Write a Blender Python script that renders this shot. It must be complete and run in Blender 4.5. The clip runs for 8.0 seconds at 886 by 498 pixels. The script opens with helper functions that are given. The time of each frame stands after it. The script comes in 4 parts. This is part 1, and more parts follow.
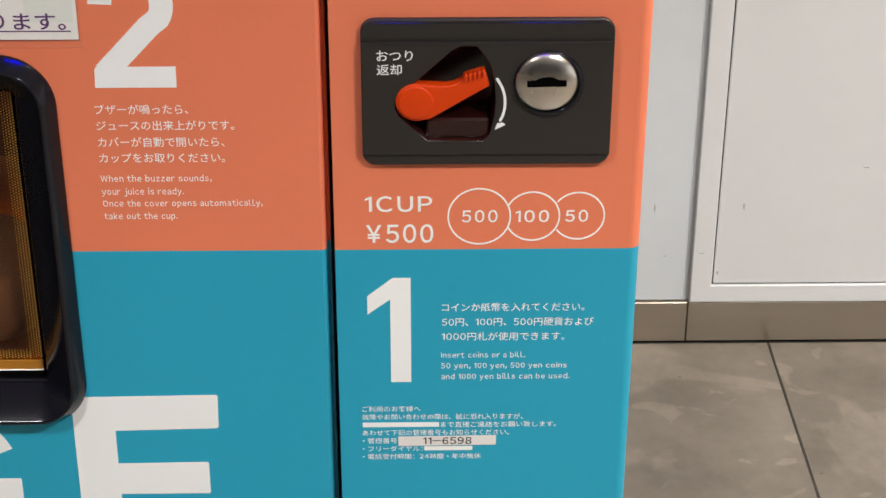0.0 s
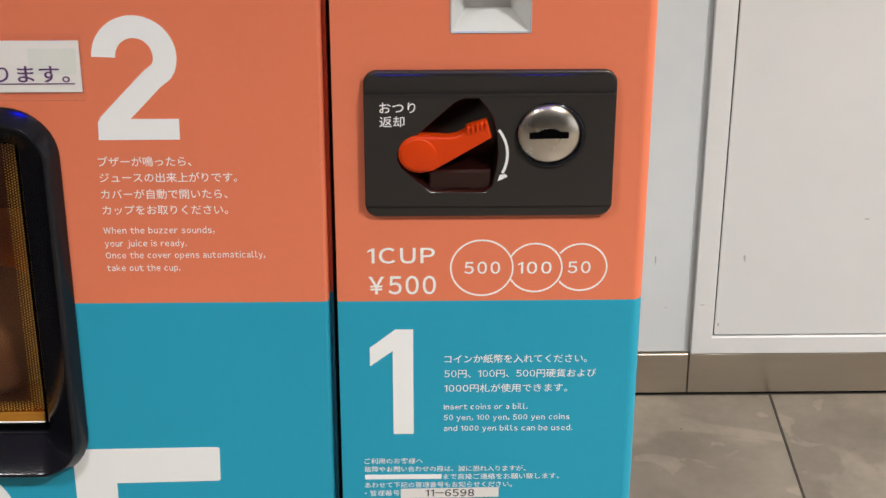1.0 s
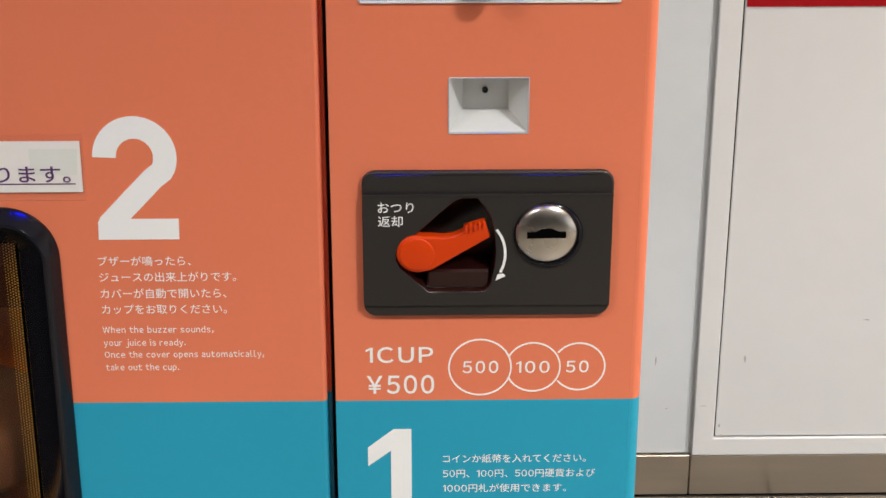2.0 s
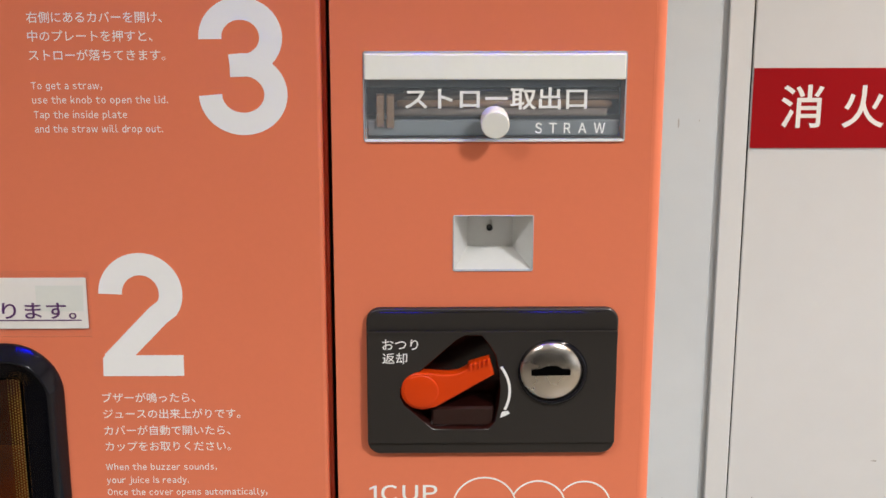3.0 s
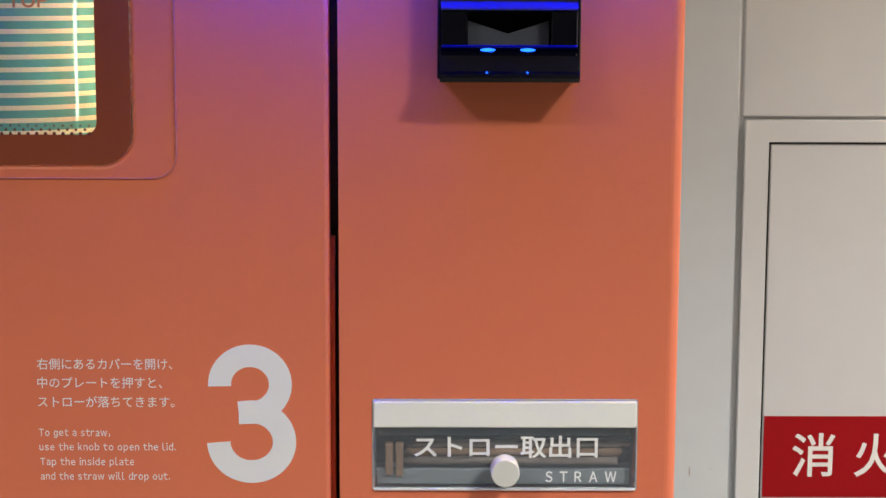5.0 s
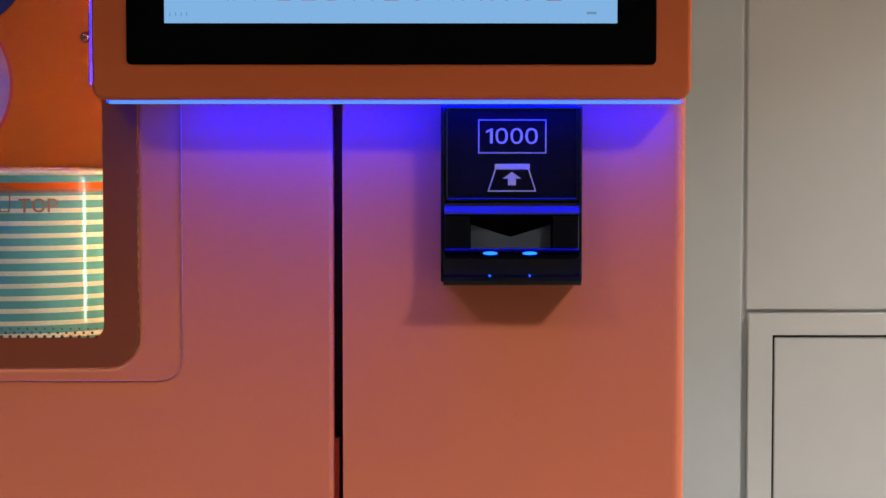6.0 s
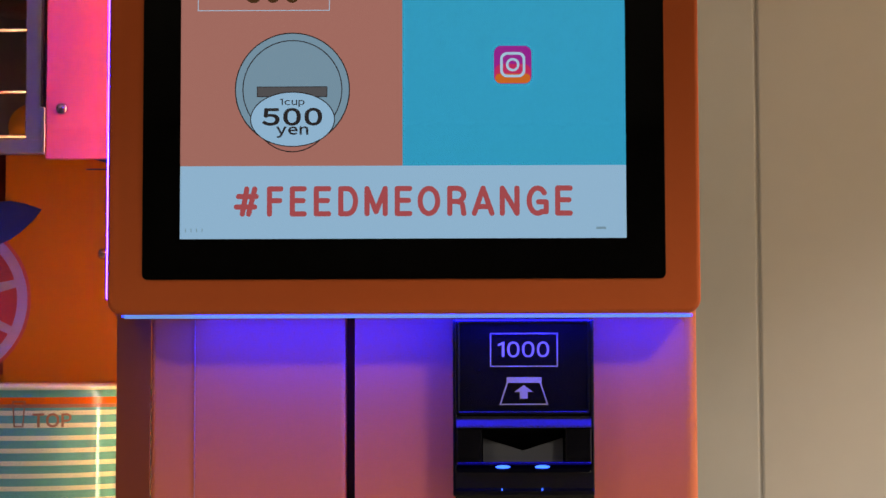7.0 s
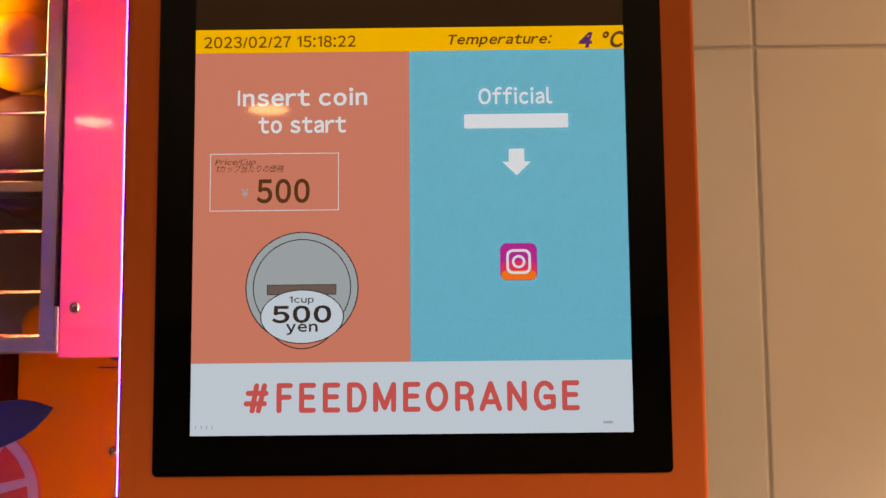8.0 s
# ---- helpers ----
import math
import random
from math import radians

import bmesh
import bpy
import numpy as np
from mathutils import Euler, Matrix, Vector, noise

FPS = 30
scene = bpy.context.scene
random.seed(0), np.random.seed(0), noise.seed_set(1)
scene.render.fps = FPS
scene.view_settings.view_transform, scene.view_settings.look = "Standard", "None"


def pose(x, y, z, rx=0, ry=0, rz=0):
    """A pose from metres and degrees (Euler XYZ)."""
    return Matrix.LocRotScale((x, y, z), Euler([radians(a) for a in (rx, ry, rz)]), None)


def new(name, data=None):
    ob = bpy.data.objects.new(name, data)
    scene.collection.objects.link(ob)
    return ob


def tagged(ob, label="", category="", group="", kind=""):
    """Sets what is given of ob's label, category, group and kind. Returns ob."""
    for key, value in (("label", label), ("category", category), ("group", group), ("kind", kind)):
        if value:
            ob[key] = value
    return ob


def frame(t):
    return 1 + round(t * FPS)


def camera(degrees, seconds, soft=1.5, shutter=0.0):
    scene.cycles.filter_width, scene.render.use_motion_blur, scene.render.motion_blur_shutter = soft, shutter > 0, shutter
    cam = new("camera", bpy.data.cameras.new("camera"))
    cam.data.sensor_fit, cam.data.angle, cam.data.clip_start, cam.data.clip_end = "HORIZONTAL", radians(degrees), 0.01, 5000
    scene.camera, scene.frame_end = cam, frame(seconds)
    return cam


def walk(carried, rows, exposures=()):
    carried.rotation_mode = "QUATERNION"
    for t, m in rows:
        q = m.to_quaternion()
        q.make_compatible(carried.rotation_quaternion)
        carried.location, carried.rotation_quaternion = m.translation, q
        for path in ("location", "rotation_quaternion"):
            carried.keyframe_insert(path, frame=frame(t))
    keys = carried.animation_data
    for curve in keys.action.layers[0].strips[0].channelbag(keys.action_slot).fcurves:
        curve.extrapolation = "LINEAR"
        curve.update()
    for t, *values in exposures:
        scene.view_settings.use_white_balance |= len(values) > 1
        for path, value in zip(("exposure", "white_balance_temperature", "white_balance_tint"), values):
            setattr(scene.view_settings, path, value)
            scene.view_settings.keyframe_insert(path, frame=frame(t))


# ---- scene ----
# The camera stands about 1.4 m from the machine and tilts up from the floor to the display.
cam = camera(27.18, 8.0)
ROWS = [
    (0.0, 0.0000, 0.0000, 1.5424, -1.077, -28.859, -0.164),
    (0.5, -0.0018, -0.0009, 1.5414, -1.107, -28.233, -0.158),
    (1.0, -0.0033, -0.0013, 1.5424, -1.114, -27.225, -0.122),
    (1.5, 0.0001, -0.0018, 1.5425, -1.046, -25.943, -0.053),
    (1.7, 0.0008, -0.0050, 1.5431, -1.028, -25.245, -0.063),
    (2.8, 0.0004, -0.0109, 1.5376, -0.913, -20.393, -0.070),
    (3.0, 0.0015, -0.0136, 1.5394, -0.811, -19.553, -0.106),
    (3.5, 0.0005, -0.0095, 1.5390, -0.708, -17.181, -0.140),
    (4.0, 0.0007, -0.0066, 1.5394, -0.570, -14.580, -0.247),
    (4.5, 0.0013, -0.0094, 1.5383, -0.515, -11.771, -0.228),
    (4.7, 0.0011, -0.0069, 1.5387, -0.508, -10.641, -0.245),
    (5.8, -0.0011, -0.0155, 1.5474, -0.511, -3.940, -0.061),
    (6.0, 0.0027, -0.0190, 1.5543, -0.292, -3.016, -0.005),
    (6.5, 0.0056, -0.0201, 1.5537, -0.017, 0.286, 0.033),
    (7.0, 0.0087, -0.0267, 1.5513, 0.316, 3.775, 0.158),
    (7.5, 0.0146, -0.0348, 1.5492, 0.715, 7.308, 0.297),
    (8.0, 0.0127, -0.0430, 1.5490, 0.679, 9.912, 0.495),
]
EXPOSURES = [(0.0, 0.06, 6500, 13), (3.0, 0.08, 6500, 13), (4.5, 0.01, 6500, 12), (6.0, -0.31, 6400, 10), (6.5, -0.29, 6900, 7), (7.0, -0.33, 8300, 13), (7.5, -0.21, 11200, 24), (8.0, 0.06, 14400, 36)]
walk(cam, [(t, pose(x, y, z, 0, 0, yaw) @ pose(0, 0, 0, pitch) @ pose(0, 0, 0, 90, roll)) for t, x, y, z, yaw, pitch, roll in ROWS], EXPOSURES)

# ---- light ----
world = bpy.data.worlds.new("world")
scene.world = world
world.use_nodes = True
world.node_tree.nodes["Background"].inputs[0].default_value = (0.6, 0.75, 1.0, 1)
world.node_tree.nodes["Background"].inputs[1].default_value = 0.1
YF, YS, YW = 1.42, 1.366, 2.49      # machine front, display front, wall
BAND = 0.7595                       # where the teal ends
CEILING = 2.8
# First two from cast shadows, others from reflections; x 2.2 and -2.9 added.
DOWNLIGHTS = [(1.2, -0.25), (-1.2, -0.25), (-0.52, -2.1), (2.2, -2.1), (-2.9, -2.1), (-1.02, -2.1)]
# Unseen lamps added to brighten the wall without touching the machine front.
WALL_FILLS = [(1.25, 1.50), (2.75, 1.50)]
X0, X1, Y0 = -4.0, 3.6, -6.5
DOWNLIGHT_POWERS = [74, 35]
WALL_FILL_POWER = 22.0
FILL_DAYLIGHT_POWER = 9
BLUE_STRIP, BLUE_SIDE = 62.0, 190.0
CASE_TUBE = 28.0
TUBE_X, TUBE_Y = -0.226, 1.468
LOW_TUBE = 34.0


def lamp(name, kind, power, colour, m, size=0.1, size_y=0.1, shape="DISK"):
    data = bpy.data.lights.new(name, kind)
    data.energy, data.color = power, colour
    if kind == "AREA":
        data.shape, data.size = shape, size
        if shape == "RECTANGLE":
            data.size_y = size_y
    ob = new(name, data)
    ob.matrix_world = m
    return ob


for (lx, ly), power in zip(DOWNLIGHTS, DOWNLIGHT_POWERS):
    lamp("downlight_lamp", "AREA", power, (0.97, 1.0, 1.0), pose(lx, ly, CEILING - 0.012), 0.34).data.spread = radians(124)
for lx, ly in WALL_FILLS:
    lamp("downlight_lamp", "AREA", WALL_FILL_POWER, (1.0, 0.95, 0.90), pose(lx, ly, CEILING - 0.012), 0.2).data.spread = radians(97)
# Cool fill light from the side, added; its window is unseen.
lamp("fill_daylight", "AREA", FILL_DAYLIGHT_POWER, (0.84, 0.93, 1.0), pose(X1 - 0.03, -1.5, 1.15, 0, 90, 0), 2.0, 3.6, "RECTANGLE")


# ---- materials ----
def mat(name, colour, rough=0.5, metal=0.0, vary=0.06, scale=6.0, fine=180.0, bump=0.0, spec=0.5, coat=0.0, emit=None, strength=0.0, stretch=(1, 1, 1)):
    m = bpy.data.materials.new(name)
    m.use_nodes = True
    nt = m.node_tree
    b = nt.nodes["Principled BSDF"]
    b.inputs["Base Color"].default_value = (*colour, 1)
    b.inputs["Roughness"].default_value = rough
    b.inputs["Metallic"].default_value = metal
    b.inputs["Specular IOR Level"].default_value = spec
    b.inputs["Coat Weight"].default_value = coat
    b.inputs["Coat Roughness"].default_value = 0.03
    if emit:
        b.inputs["Emission Color"].default_value = (*emit, 1)
        b.inputs["Emission Strength"].default_value = strength
    if vary > 0:
        co = nt.nodes.new("ShaderNodeTexCoord")
        mp = nt.nodes.new("ShaderNodeMapping")
        mp.inputs["Scale"].default_value = stretch
        nt.links.new(co.outputs["Object"], mp.inputs[0])
        n1, n2 = nt.nodes.new("ShaderNodeTexNoise"), nt.nodes.new("ShaderNodeTexNoise")
        n1.inputs["Scale"].default_value, n1.inputs["Detail"].default_value = scale, 5
        n2.inputs["Scale"].default_value, n2.inputs["Detail"].default_value = fine, 3
        add = nt.nodes.new("ShaderNodeMath")
        add.operation = "MULTIPLY_ADD"
        add.inputs[1].default_value = 0.35
        nt.links.new(mp.outputs[0], n1.inputs["Vector"])
        nt.links.new(mp.outputs[0], n2.inputs["Vector"])
        nt.links.new(n2.outputs["Fac"], add.inputs[0])
        nt.links.new(n1.outputs["Fac"], add.inputs[2])
        ramp = nt.nodes.new("ShaderNodeMapRange")
        ramp.inputs["From Min"].default_value, ramp.inputs["From Max"].default_value = 0.4, 0.95
        ramp.inputs["To Min"].default_value, ramp.inputs["To Max"].default_value = 1 - vary, 1 + vary
        nt.links.new(add.outputs[0], ramp.inputs[0])
        mul = nt.nodes.new("ShaderNodeVectorMath")
        mul.operation = "SCALE"
        mul.inputs[0].default_value = colour
        nt.links.new(ramp.outputs[0], mul.inputs["Scale"])
        nt.links.new(mul.outputs[0], b.inputs["Base Color"])
        r2 = nt.nodes.new("ShaderNodeMapRange")
        r2.inputs["To Min"].default_value, r2.inputs["To Max"].default_value = max(0.02, rough - 0.05), rough + 0.07
        nt.links.new(n1.outputs["Fac"], r2.inputs[0])
        nt.links.new(r2.outputs[0], b.inputs["Roughness"])
        if bump > 0:
            bp = nt.nodes.new("ShaderNodeBump")
            bp.inputs["Strength"].default_value, bp.inputs["Distance"].default_value = bump, 0.002
            nt.links.new(add.outputs[0], bp.inputs["Height"])
            nt.links.new(bp.outputs[0], b.inputs["Normal"])
    return m


def clear(name, tint=(1, 1, 1), gloss=0.03, ior=1.45):
    """A thin clear sheet: it lets light straight through and mirrors by Fresnel."""
    m = bpy.data.materials.new(name)
    m.use_nodes = True
    nt = m.node_tree
    nt.nodes.remove(nt.nodes["Principled BSDF"])
    mix, tr, gl, fr = (nt.nodes.new("ShaderNode" + k) for k in ("MixShader", "BsdfTransparent", "BsdfGlossy", "Fresnel"))
    tr.inputs[0].default_value = (*tint, 1)
    gl.inputs["Roughness"].default_value = gloss
    fr.inputs["IOR"].default_value = ior
    nt.links.new(fr.outputs[0], mix.inputs[0])
    nt.links.new(tr.outputs[0], mix.inputs[1])
    nt.links.new(gl.outputs[0], mix.inputs[2])
    nt.links.new(mix.outputs[0], nt.nodes["Material Output"].inputs[0])
    return m


def veiled(name, tint, veil):
    """A clear sheet with a little diffuse tint mixed in, for a pale reflection."""
    m = clear(name)
    nt = m.node_tree
    out = nt.nodes["Material Output"]
    old = out.inputs[0].links[0].from_socket
    mix, dif = nt.nodes.new("ShaderNodeMixShader"), nt.nodes.new("ShaderNodeBsdfDiffuse")
    dif.inputs[0].default_value = (*tint, 1)
    mix.inputs[0].default_value = veil
    nt.links.new(old, mix.inputs[1])
    nt.links.new(dif.outputs[0], mix.inputs[2])
    nt.links.new(mix.outputs[0], out.inputs[0])
    return m


def glow(name, colour, strength=1.0):
    """A lit picture behind glossy glass."""
    return mat(name, (0.004, 0.004, 0.004), 0.03, vary=0, emit=colour, strength=strength)


ORANGE = mat("orange_paint", (0.77, 0.202, 0.099), 0.36, vary=0.035, scale=4, bump=0.03, spec=0.36)
# Deeper than the door orange: the housing's shade is put into its colour.
SHADED_ORANGE = mat("shaded_housing_orange", (0.69, 0.138, 0.038), 0.4, vary=0.035, scale=5, bump=0.03, spec=0.3)
TEAL = mat("teal_paint", (0.014, 0.33, 0.47), 0.34, vary=0.03, scale=4, bump=0.02, spec=0.36)
WHITE_PRINT = mat("white_print", (0.87, 0.86, 0.82), 0.4, vary=0.02)
FRAME_BROWN = mat("burnt_orange", (0.27, 0.055, 0.014), 0.45, vary=0.04)
# Near-black that stands in for shade in gaps and cavities.
DARK = mat("cavity_shade", (0.012, 0.008, 0.008), 0.6, vary=0.1)
BLACK_GLOSS = mat("black_gloss_plastic", (0.006, 0.006, 0.009), 0.1, vary=0.05, spec=0.33)
BLACK_SATIN = mat("charcoal_plastic", (0.021, 0.0175, 0.015), 0.4, vary=0.06, fine=600, bump=0.05)
BLACK_GLASS = mat("black_glass", (0.003, 0.003, 0.003), 0.06, vary=0, spec=0.25)
SMOKE_RED = mat("smoked_red_plastic", (0.020, 0.004, 0.003), 0.24, vary=0.1)
LEVER = mat("orange_red_plastic", (0.64, 0.047, 0.002), 0.36, vary=0.03, spec=0.25)
CHROME = mat("brushed_chrome", (0.62, 0.57, 0.50), 0.25, 1.0, vary=0.05, scale=20)
STEEL = mat("brushed_steel", (0.52, 0.46, 0.38), 0.30, 1.0, vary=0.05, scale=4, fine=90, stretch=(1, 1, 12), bump=0.0)
ROD = mat("polished_rod", (0.34, 0.28, 0.30), 0.22, 1.0, vary=0)
KNOB = mat("satin_aluminium", (0.70, 0.68, 0.61), 0.5, 0.0, vary=0.03)
CREAM = mat("cream_plastic", (0.89, 0.88, 0.78), 0.4, vary=0.03)
RETURN_WHITE = mat("white_plastic", (0.74, 0.73, 0.7), 0.42, vary=0.04)
GREY_INNER = mat("grey_inner_metal", (0.46, 0.48, 0.50), 0.45, 0.0, vary=0.1)
KRAFT = mat("kraft_paper", (0.25, 0.15, 0.085), 0.8, vary=0.12, scale=20)
PAPER = mat("notice_paper", (0.78, 0.74, 0.68), 0.6, vary=0.03)
PAPER_MARK = mat("greenish_paper_patch", (0.70, 0.70, 0.63), 0.6, vary=0.04)
PURPLE = mat("purple_ink", (0.10, 0.03, 0.12), 0.6, vary=0.05)
INK = mat("black_ink", (0.02, 0.02, 0.02), 0.6, vary=0)
SLOT_BLACK = mat("slot_black", (0.002, 0.002, 0.002), 0.9, vary=0, spec=0.0)
GUIDE_GREY = mat("guide_grey", (0.09, 0.095, 0.105), 0.3, vary=0.1)
LILAC = mat("lilac_print", (0.42, 0.40, 0.50), 0.5, vary=0.03)
WALL = mat("white_wall_panel", (0.688, 0.70, 0.70), 0.45, vary=0.035, scale=2.2, fine=30, bump=0.02)
# Wall white with the cool light on this panel mixed into its colour.
COOL_LIT_WALL = mat("cool_lit_wall_panel", (0.655, 0.695, 0.715), 0.42, vary=0.05, scale=3.5, fine=26, bump=0.02)
TRIM_WHITE = mat("white_painted_steel", (0.712, 0.725, 0.722), 0.4, vary=0.03, scale=5)
DARK_WALL = mat("unseen_dark_wall", (0.06, 0.055, 0.05), 0.7, vary=0.1)
SCUFF = mat("scuff_mark", (0.42, 0.41, 0.39), 0.6, vary=0.2)
JOINT_DARK = mat("tile_joint", (0.055, 0.05, 0.042), 0.85, vary=0.2)
GAP_SHADE = mat("gap_shade", (0.03, 0.03, 0.03), 0.8, vary=0)
RED_SIGN = mat("red_sign", (0.34, 0.0015, 0.005), 0.45, vary=0.04, spec=0.25)
CEIL = mat("ceiling_paint", (0.78, 0.77, 0.75), 0.8, vary=0.03)
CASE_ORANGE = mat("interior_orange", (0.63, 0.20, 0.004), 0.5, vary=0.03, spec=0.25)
CORAL = mat("coral_acrylic", (0.92, 0.16, 0.15), 0.3, vary=0.02, spec=0.25)
NAVY = mat("navy_print", (0.012, 0.03, 0.16), 0.5, vary=0.03)
SLICE_RIM = mat("slice_rim_print", (0.55, 0.10, 0.07), 0.5, vary=0.03)
SLICE_PITH = mat("slice_pith_print", (0.46, 0.36, 0.54), 0.5, vary=0.03)
SLICE_FLESH = mat("slice_flesh_print", (0.46, 0.065, 0.05), 0.5, vary=0.05)
CAN_TEAL = mat("can_teal", (0.13, 0.39, 0.31), 0.08, vary=0.04)
CAN_CREAM = mat("can_cream", (0.80, 0.75, 0.46), 0.08, vary=0.04)
CAN_ORANGE = mat("can_orange", (0.80, 0.13, 0.01), 0.2, vary=0.03)
CAN_BROWN = mat("can_brown", (0.38, 0.15, 0.07), 0.3, vary=0.04)
RIND = mat("orange_rind", (0.88, 0.36, 0.015), 0.6, vary=0.1, scale=30, fine=700, bump=0.35)
MAROON = mat("maroon_plastic", (0.11, 0.022, 0.016), 0.5, vary=0.08)
AMBER_LIT = mat("amber_lit_colour", (0.72, 0.26, 0.04), 0.35, vary=0.1)
AMBER_BAR = mat("amber_strip", (0.40, 0.16, 0.012), 0.3, vary=0.1)
DOT_AMBER = mat("lit_amber_dot", (0.56, 0.27, 0.04), 0.4, vary=0.05)
CLEAR = clear("clear_acrylic")
# Bluish diffuse tint painted in for the reflection on the straw lid.
VEILED = veiled("veiled_acrylic", (0.52, 0.58, 0.62), 0.08)
COVER_EDGE = mat("clear_cover_edge", (0.62, 0.24, 0.24), 0.3, vary=0)
STRAW_BACK = mat("pale_inner_metal", (0.36, 0.41, 0.44), 0.4, vary=0.08)
STRAW_PLATE = mat("grey_slide_plate", (0.22, 0.24, 0.25), 0.4, vary=0.1)
STRAW_GREY = mat("grey_brown_paper", (0.25, 0.20, 0.165), 0.7, vary=0.12, scale=20)
# Faint emission painting a blue sheen on black plastic; no lamp.
BLUE_SHEEN = mat("blue_sheen_bar", (0.004, 0.004, 0.006), 0.1, vary=0, emit=(0.0, 0.004, 1.0), strength=0.12)
SMOKED = clear("smoked_glass", (0.66, 0.45, 0.27))
LED_BLUE = mat("blue_led", (0.0, 0.0, 0.0), 0.5, vary=0, emit=(0.0001, 0.0030, 1.0), strength=BLUE_STRIP)
STRIP_LINE = mat("pale_strip_line", (0.1, 0.1, 0.1), 0.4, vary=0, emit=(0.12, 0.34, 1.0), strength=1.1)
LED_DIM = mat("dim_blue_led", (0.0, 0.0, 0.0), 0.5, vary=0, emit=(0.0, 0.024, 1.0), strength=7.0)
LED_SIDE = mat("violet_led", (0.0, 0.0, 0.0), 0.5, vary=0, emit=(0.002, 0.001, 1.0), strength=BLUE_SIDE)
CYAN_GLOW = mat("cyan_glow", (0.0, 0.0, 0.0), 0.5, vary=0, emit=(0.008, 0.09, 1.0), strength=6)
STEEL_PLAIN = mat("satin_steel", (0.6, 0.58, 0.56), 0.36, 1.0, vary=0.05, scale=8)
BROWN_GREY = mat("brown_grey_metal", (0.21, 0.15, 0.16), 0.5, 0.0, vary=0.15)
TUBE_LOW = mat("warm_short_tube", (0.8, 0.8, 0.8), 0.5, vary=0, emit=(0.94, 0.93, 0.66), strength=LOW_TUBE)
FILL_TUBE = mat("warm_fill_tube", (0.8, 0.8, 0.8), 0.5, vary=0, emit=(1.0, 0.72, 0.36), strength=CASE_TUBE)
DOWNLIGHT_GLOW = mat("downlight_lens", (0.8, 0.8, 0.8), 0.5, vary=0, emit=(1.0, 0.53, 0.19), strength=6)
SPOT_GLOW = mat("small_downlight_lens", (0.8, 0.8, 0.8), 0.5, vary=0, emit=(1.0, 0.70, 0.36), strength=20)
# Strong warm glow on the added wall lamps, to warm the upper wall.
WALL_FILL_GLOW = mat("wall_fill_lens", (0.8, 0.8, 0.8), 0.5, vary=0, emit=(1.0, 0.58, 0.24), strength=74)
FILL_PANE = mat("fill_window_pane", (0.8, 0.8, 0.8), 0.5, vary=0, emit=(0.86, 0.93, 1.0), strength=0.3)
S_SALMON = glow("display_salmon", (0.40, 0.18, 0.175))
S_TEAL = glow("display_teal", (0.0, 0.39, 0.75))
S_WHITE = glow("display_white", (0.27, 0.555, 0.92))
S_YELLOW = glow("display_yellow", (0.58, 0.42, 0.0))
S_DARK = glow("display_off", (0.012, 0.006, 0.002))
S_TEXT_DARK = glow("display_brown_text", (0.062, 0.030, 0.014))
S_TEXT_BLUE = glow("display_violet_text", (0.06, 0.02, 0.16))
S_TEXT_WHITE = glow("display_white_text", (0.36, 0.66, 1.02))
S_RED = glow("display_red_text", (0.40, 0.082, 0.11))
S_GREY = glow("display_grey", (0.17, 0.335, 0.52))
S_GREY_DARK = glow("display_slot_grey", (0.085, 0.095, 0.12))
S_INK = glow("display_ink", (0.022, 0.022, 0.028))
S_PURPLE = glow("display_purple", (0.32, 0.02, 0.36))
S_MAGENTA = glow("display_magenta", (0.55, 0.03, 0.16))
S_AMBER = glow("display_amber", (0.62, 0.16, 0.03))


# ---- mesh helpers ----
STAND_UP = Matrix.Rotation(math.pi / 2, 4, "X")


def curve_mesh(data, m):
    """The mesh of a flat curve or text, stood up in the x-z plane and moved by m."""
    ob = bpy.data.objects.new("tmp", data)
    scene.collection.objects.link(ob)
    dg = bpy.context.evaluated_depsgraph_get()
    me = bpy.data.meshes.new_from_object(ob.evaluated_get(dg))
    bpy.data.objects.remove(ob)
    bpy.data.curves.remove(data)
    me.materials.clear()
    me.transform(m @ STAND_UP)
    return me


def sheet(loops, y, t, bevel=0.0):
    """A plate facing the camera: outline and holes as (x, z) loops, front at y, thickness t."""
    c = bpy.data.curves.new("sheet", "CURVE")
    c.dimensions, c.fill_mode = "2D", "BOTH"
    c.extrude = max(t / 2 - bevel, 0.00001)
    c.bevel_depth, c.bevel_resolution, c.offset = bevel, 2, -bevel
    for loop in loops:
        s = c.splines.new("POLY")
        s.points.add(len(loop) - 1)
        for p, (x, z) in zip(s.points, loop):
            p.co = (x, z, 0, 1)
        s.use_cyclic_u = True
    me = curve_mesh(c, Matrix.Translation((0, y + t / 2, 0)))
    bm = bmesh.new()
    bm.from_mesh(me)
    bmesh.ops.remove_doubles(bm, verts=bm.verts[:], dist=0.000004)
    bm.to_mesh(me)
    bm.free()
    return me


def box(x0, x1, y0, y1, z0, z1, bevel=0.0, seg=2):
    bm = bmesh.new()
    bmesh.ops.create_cube(bm, size=1, matrix=Matrix.Translation(((x0 + x1) / 2, (y0 + y1) / 2, (z0 + z1) / 2)) @ Matrix.Diagonal((x1 - x0, y1 - y0, z1 - z0, 1)))
    if bevel:
        bmesh.ops.bevel(bm, geom=bm.edges[:], offset=bevel, segments=seg, affect="EDGES", profile=0.5)
    return bm


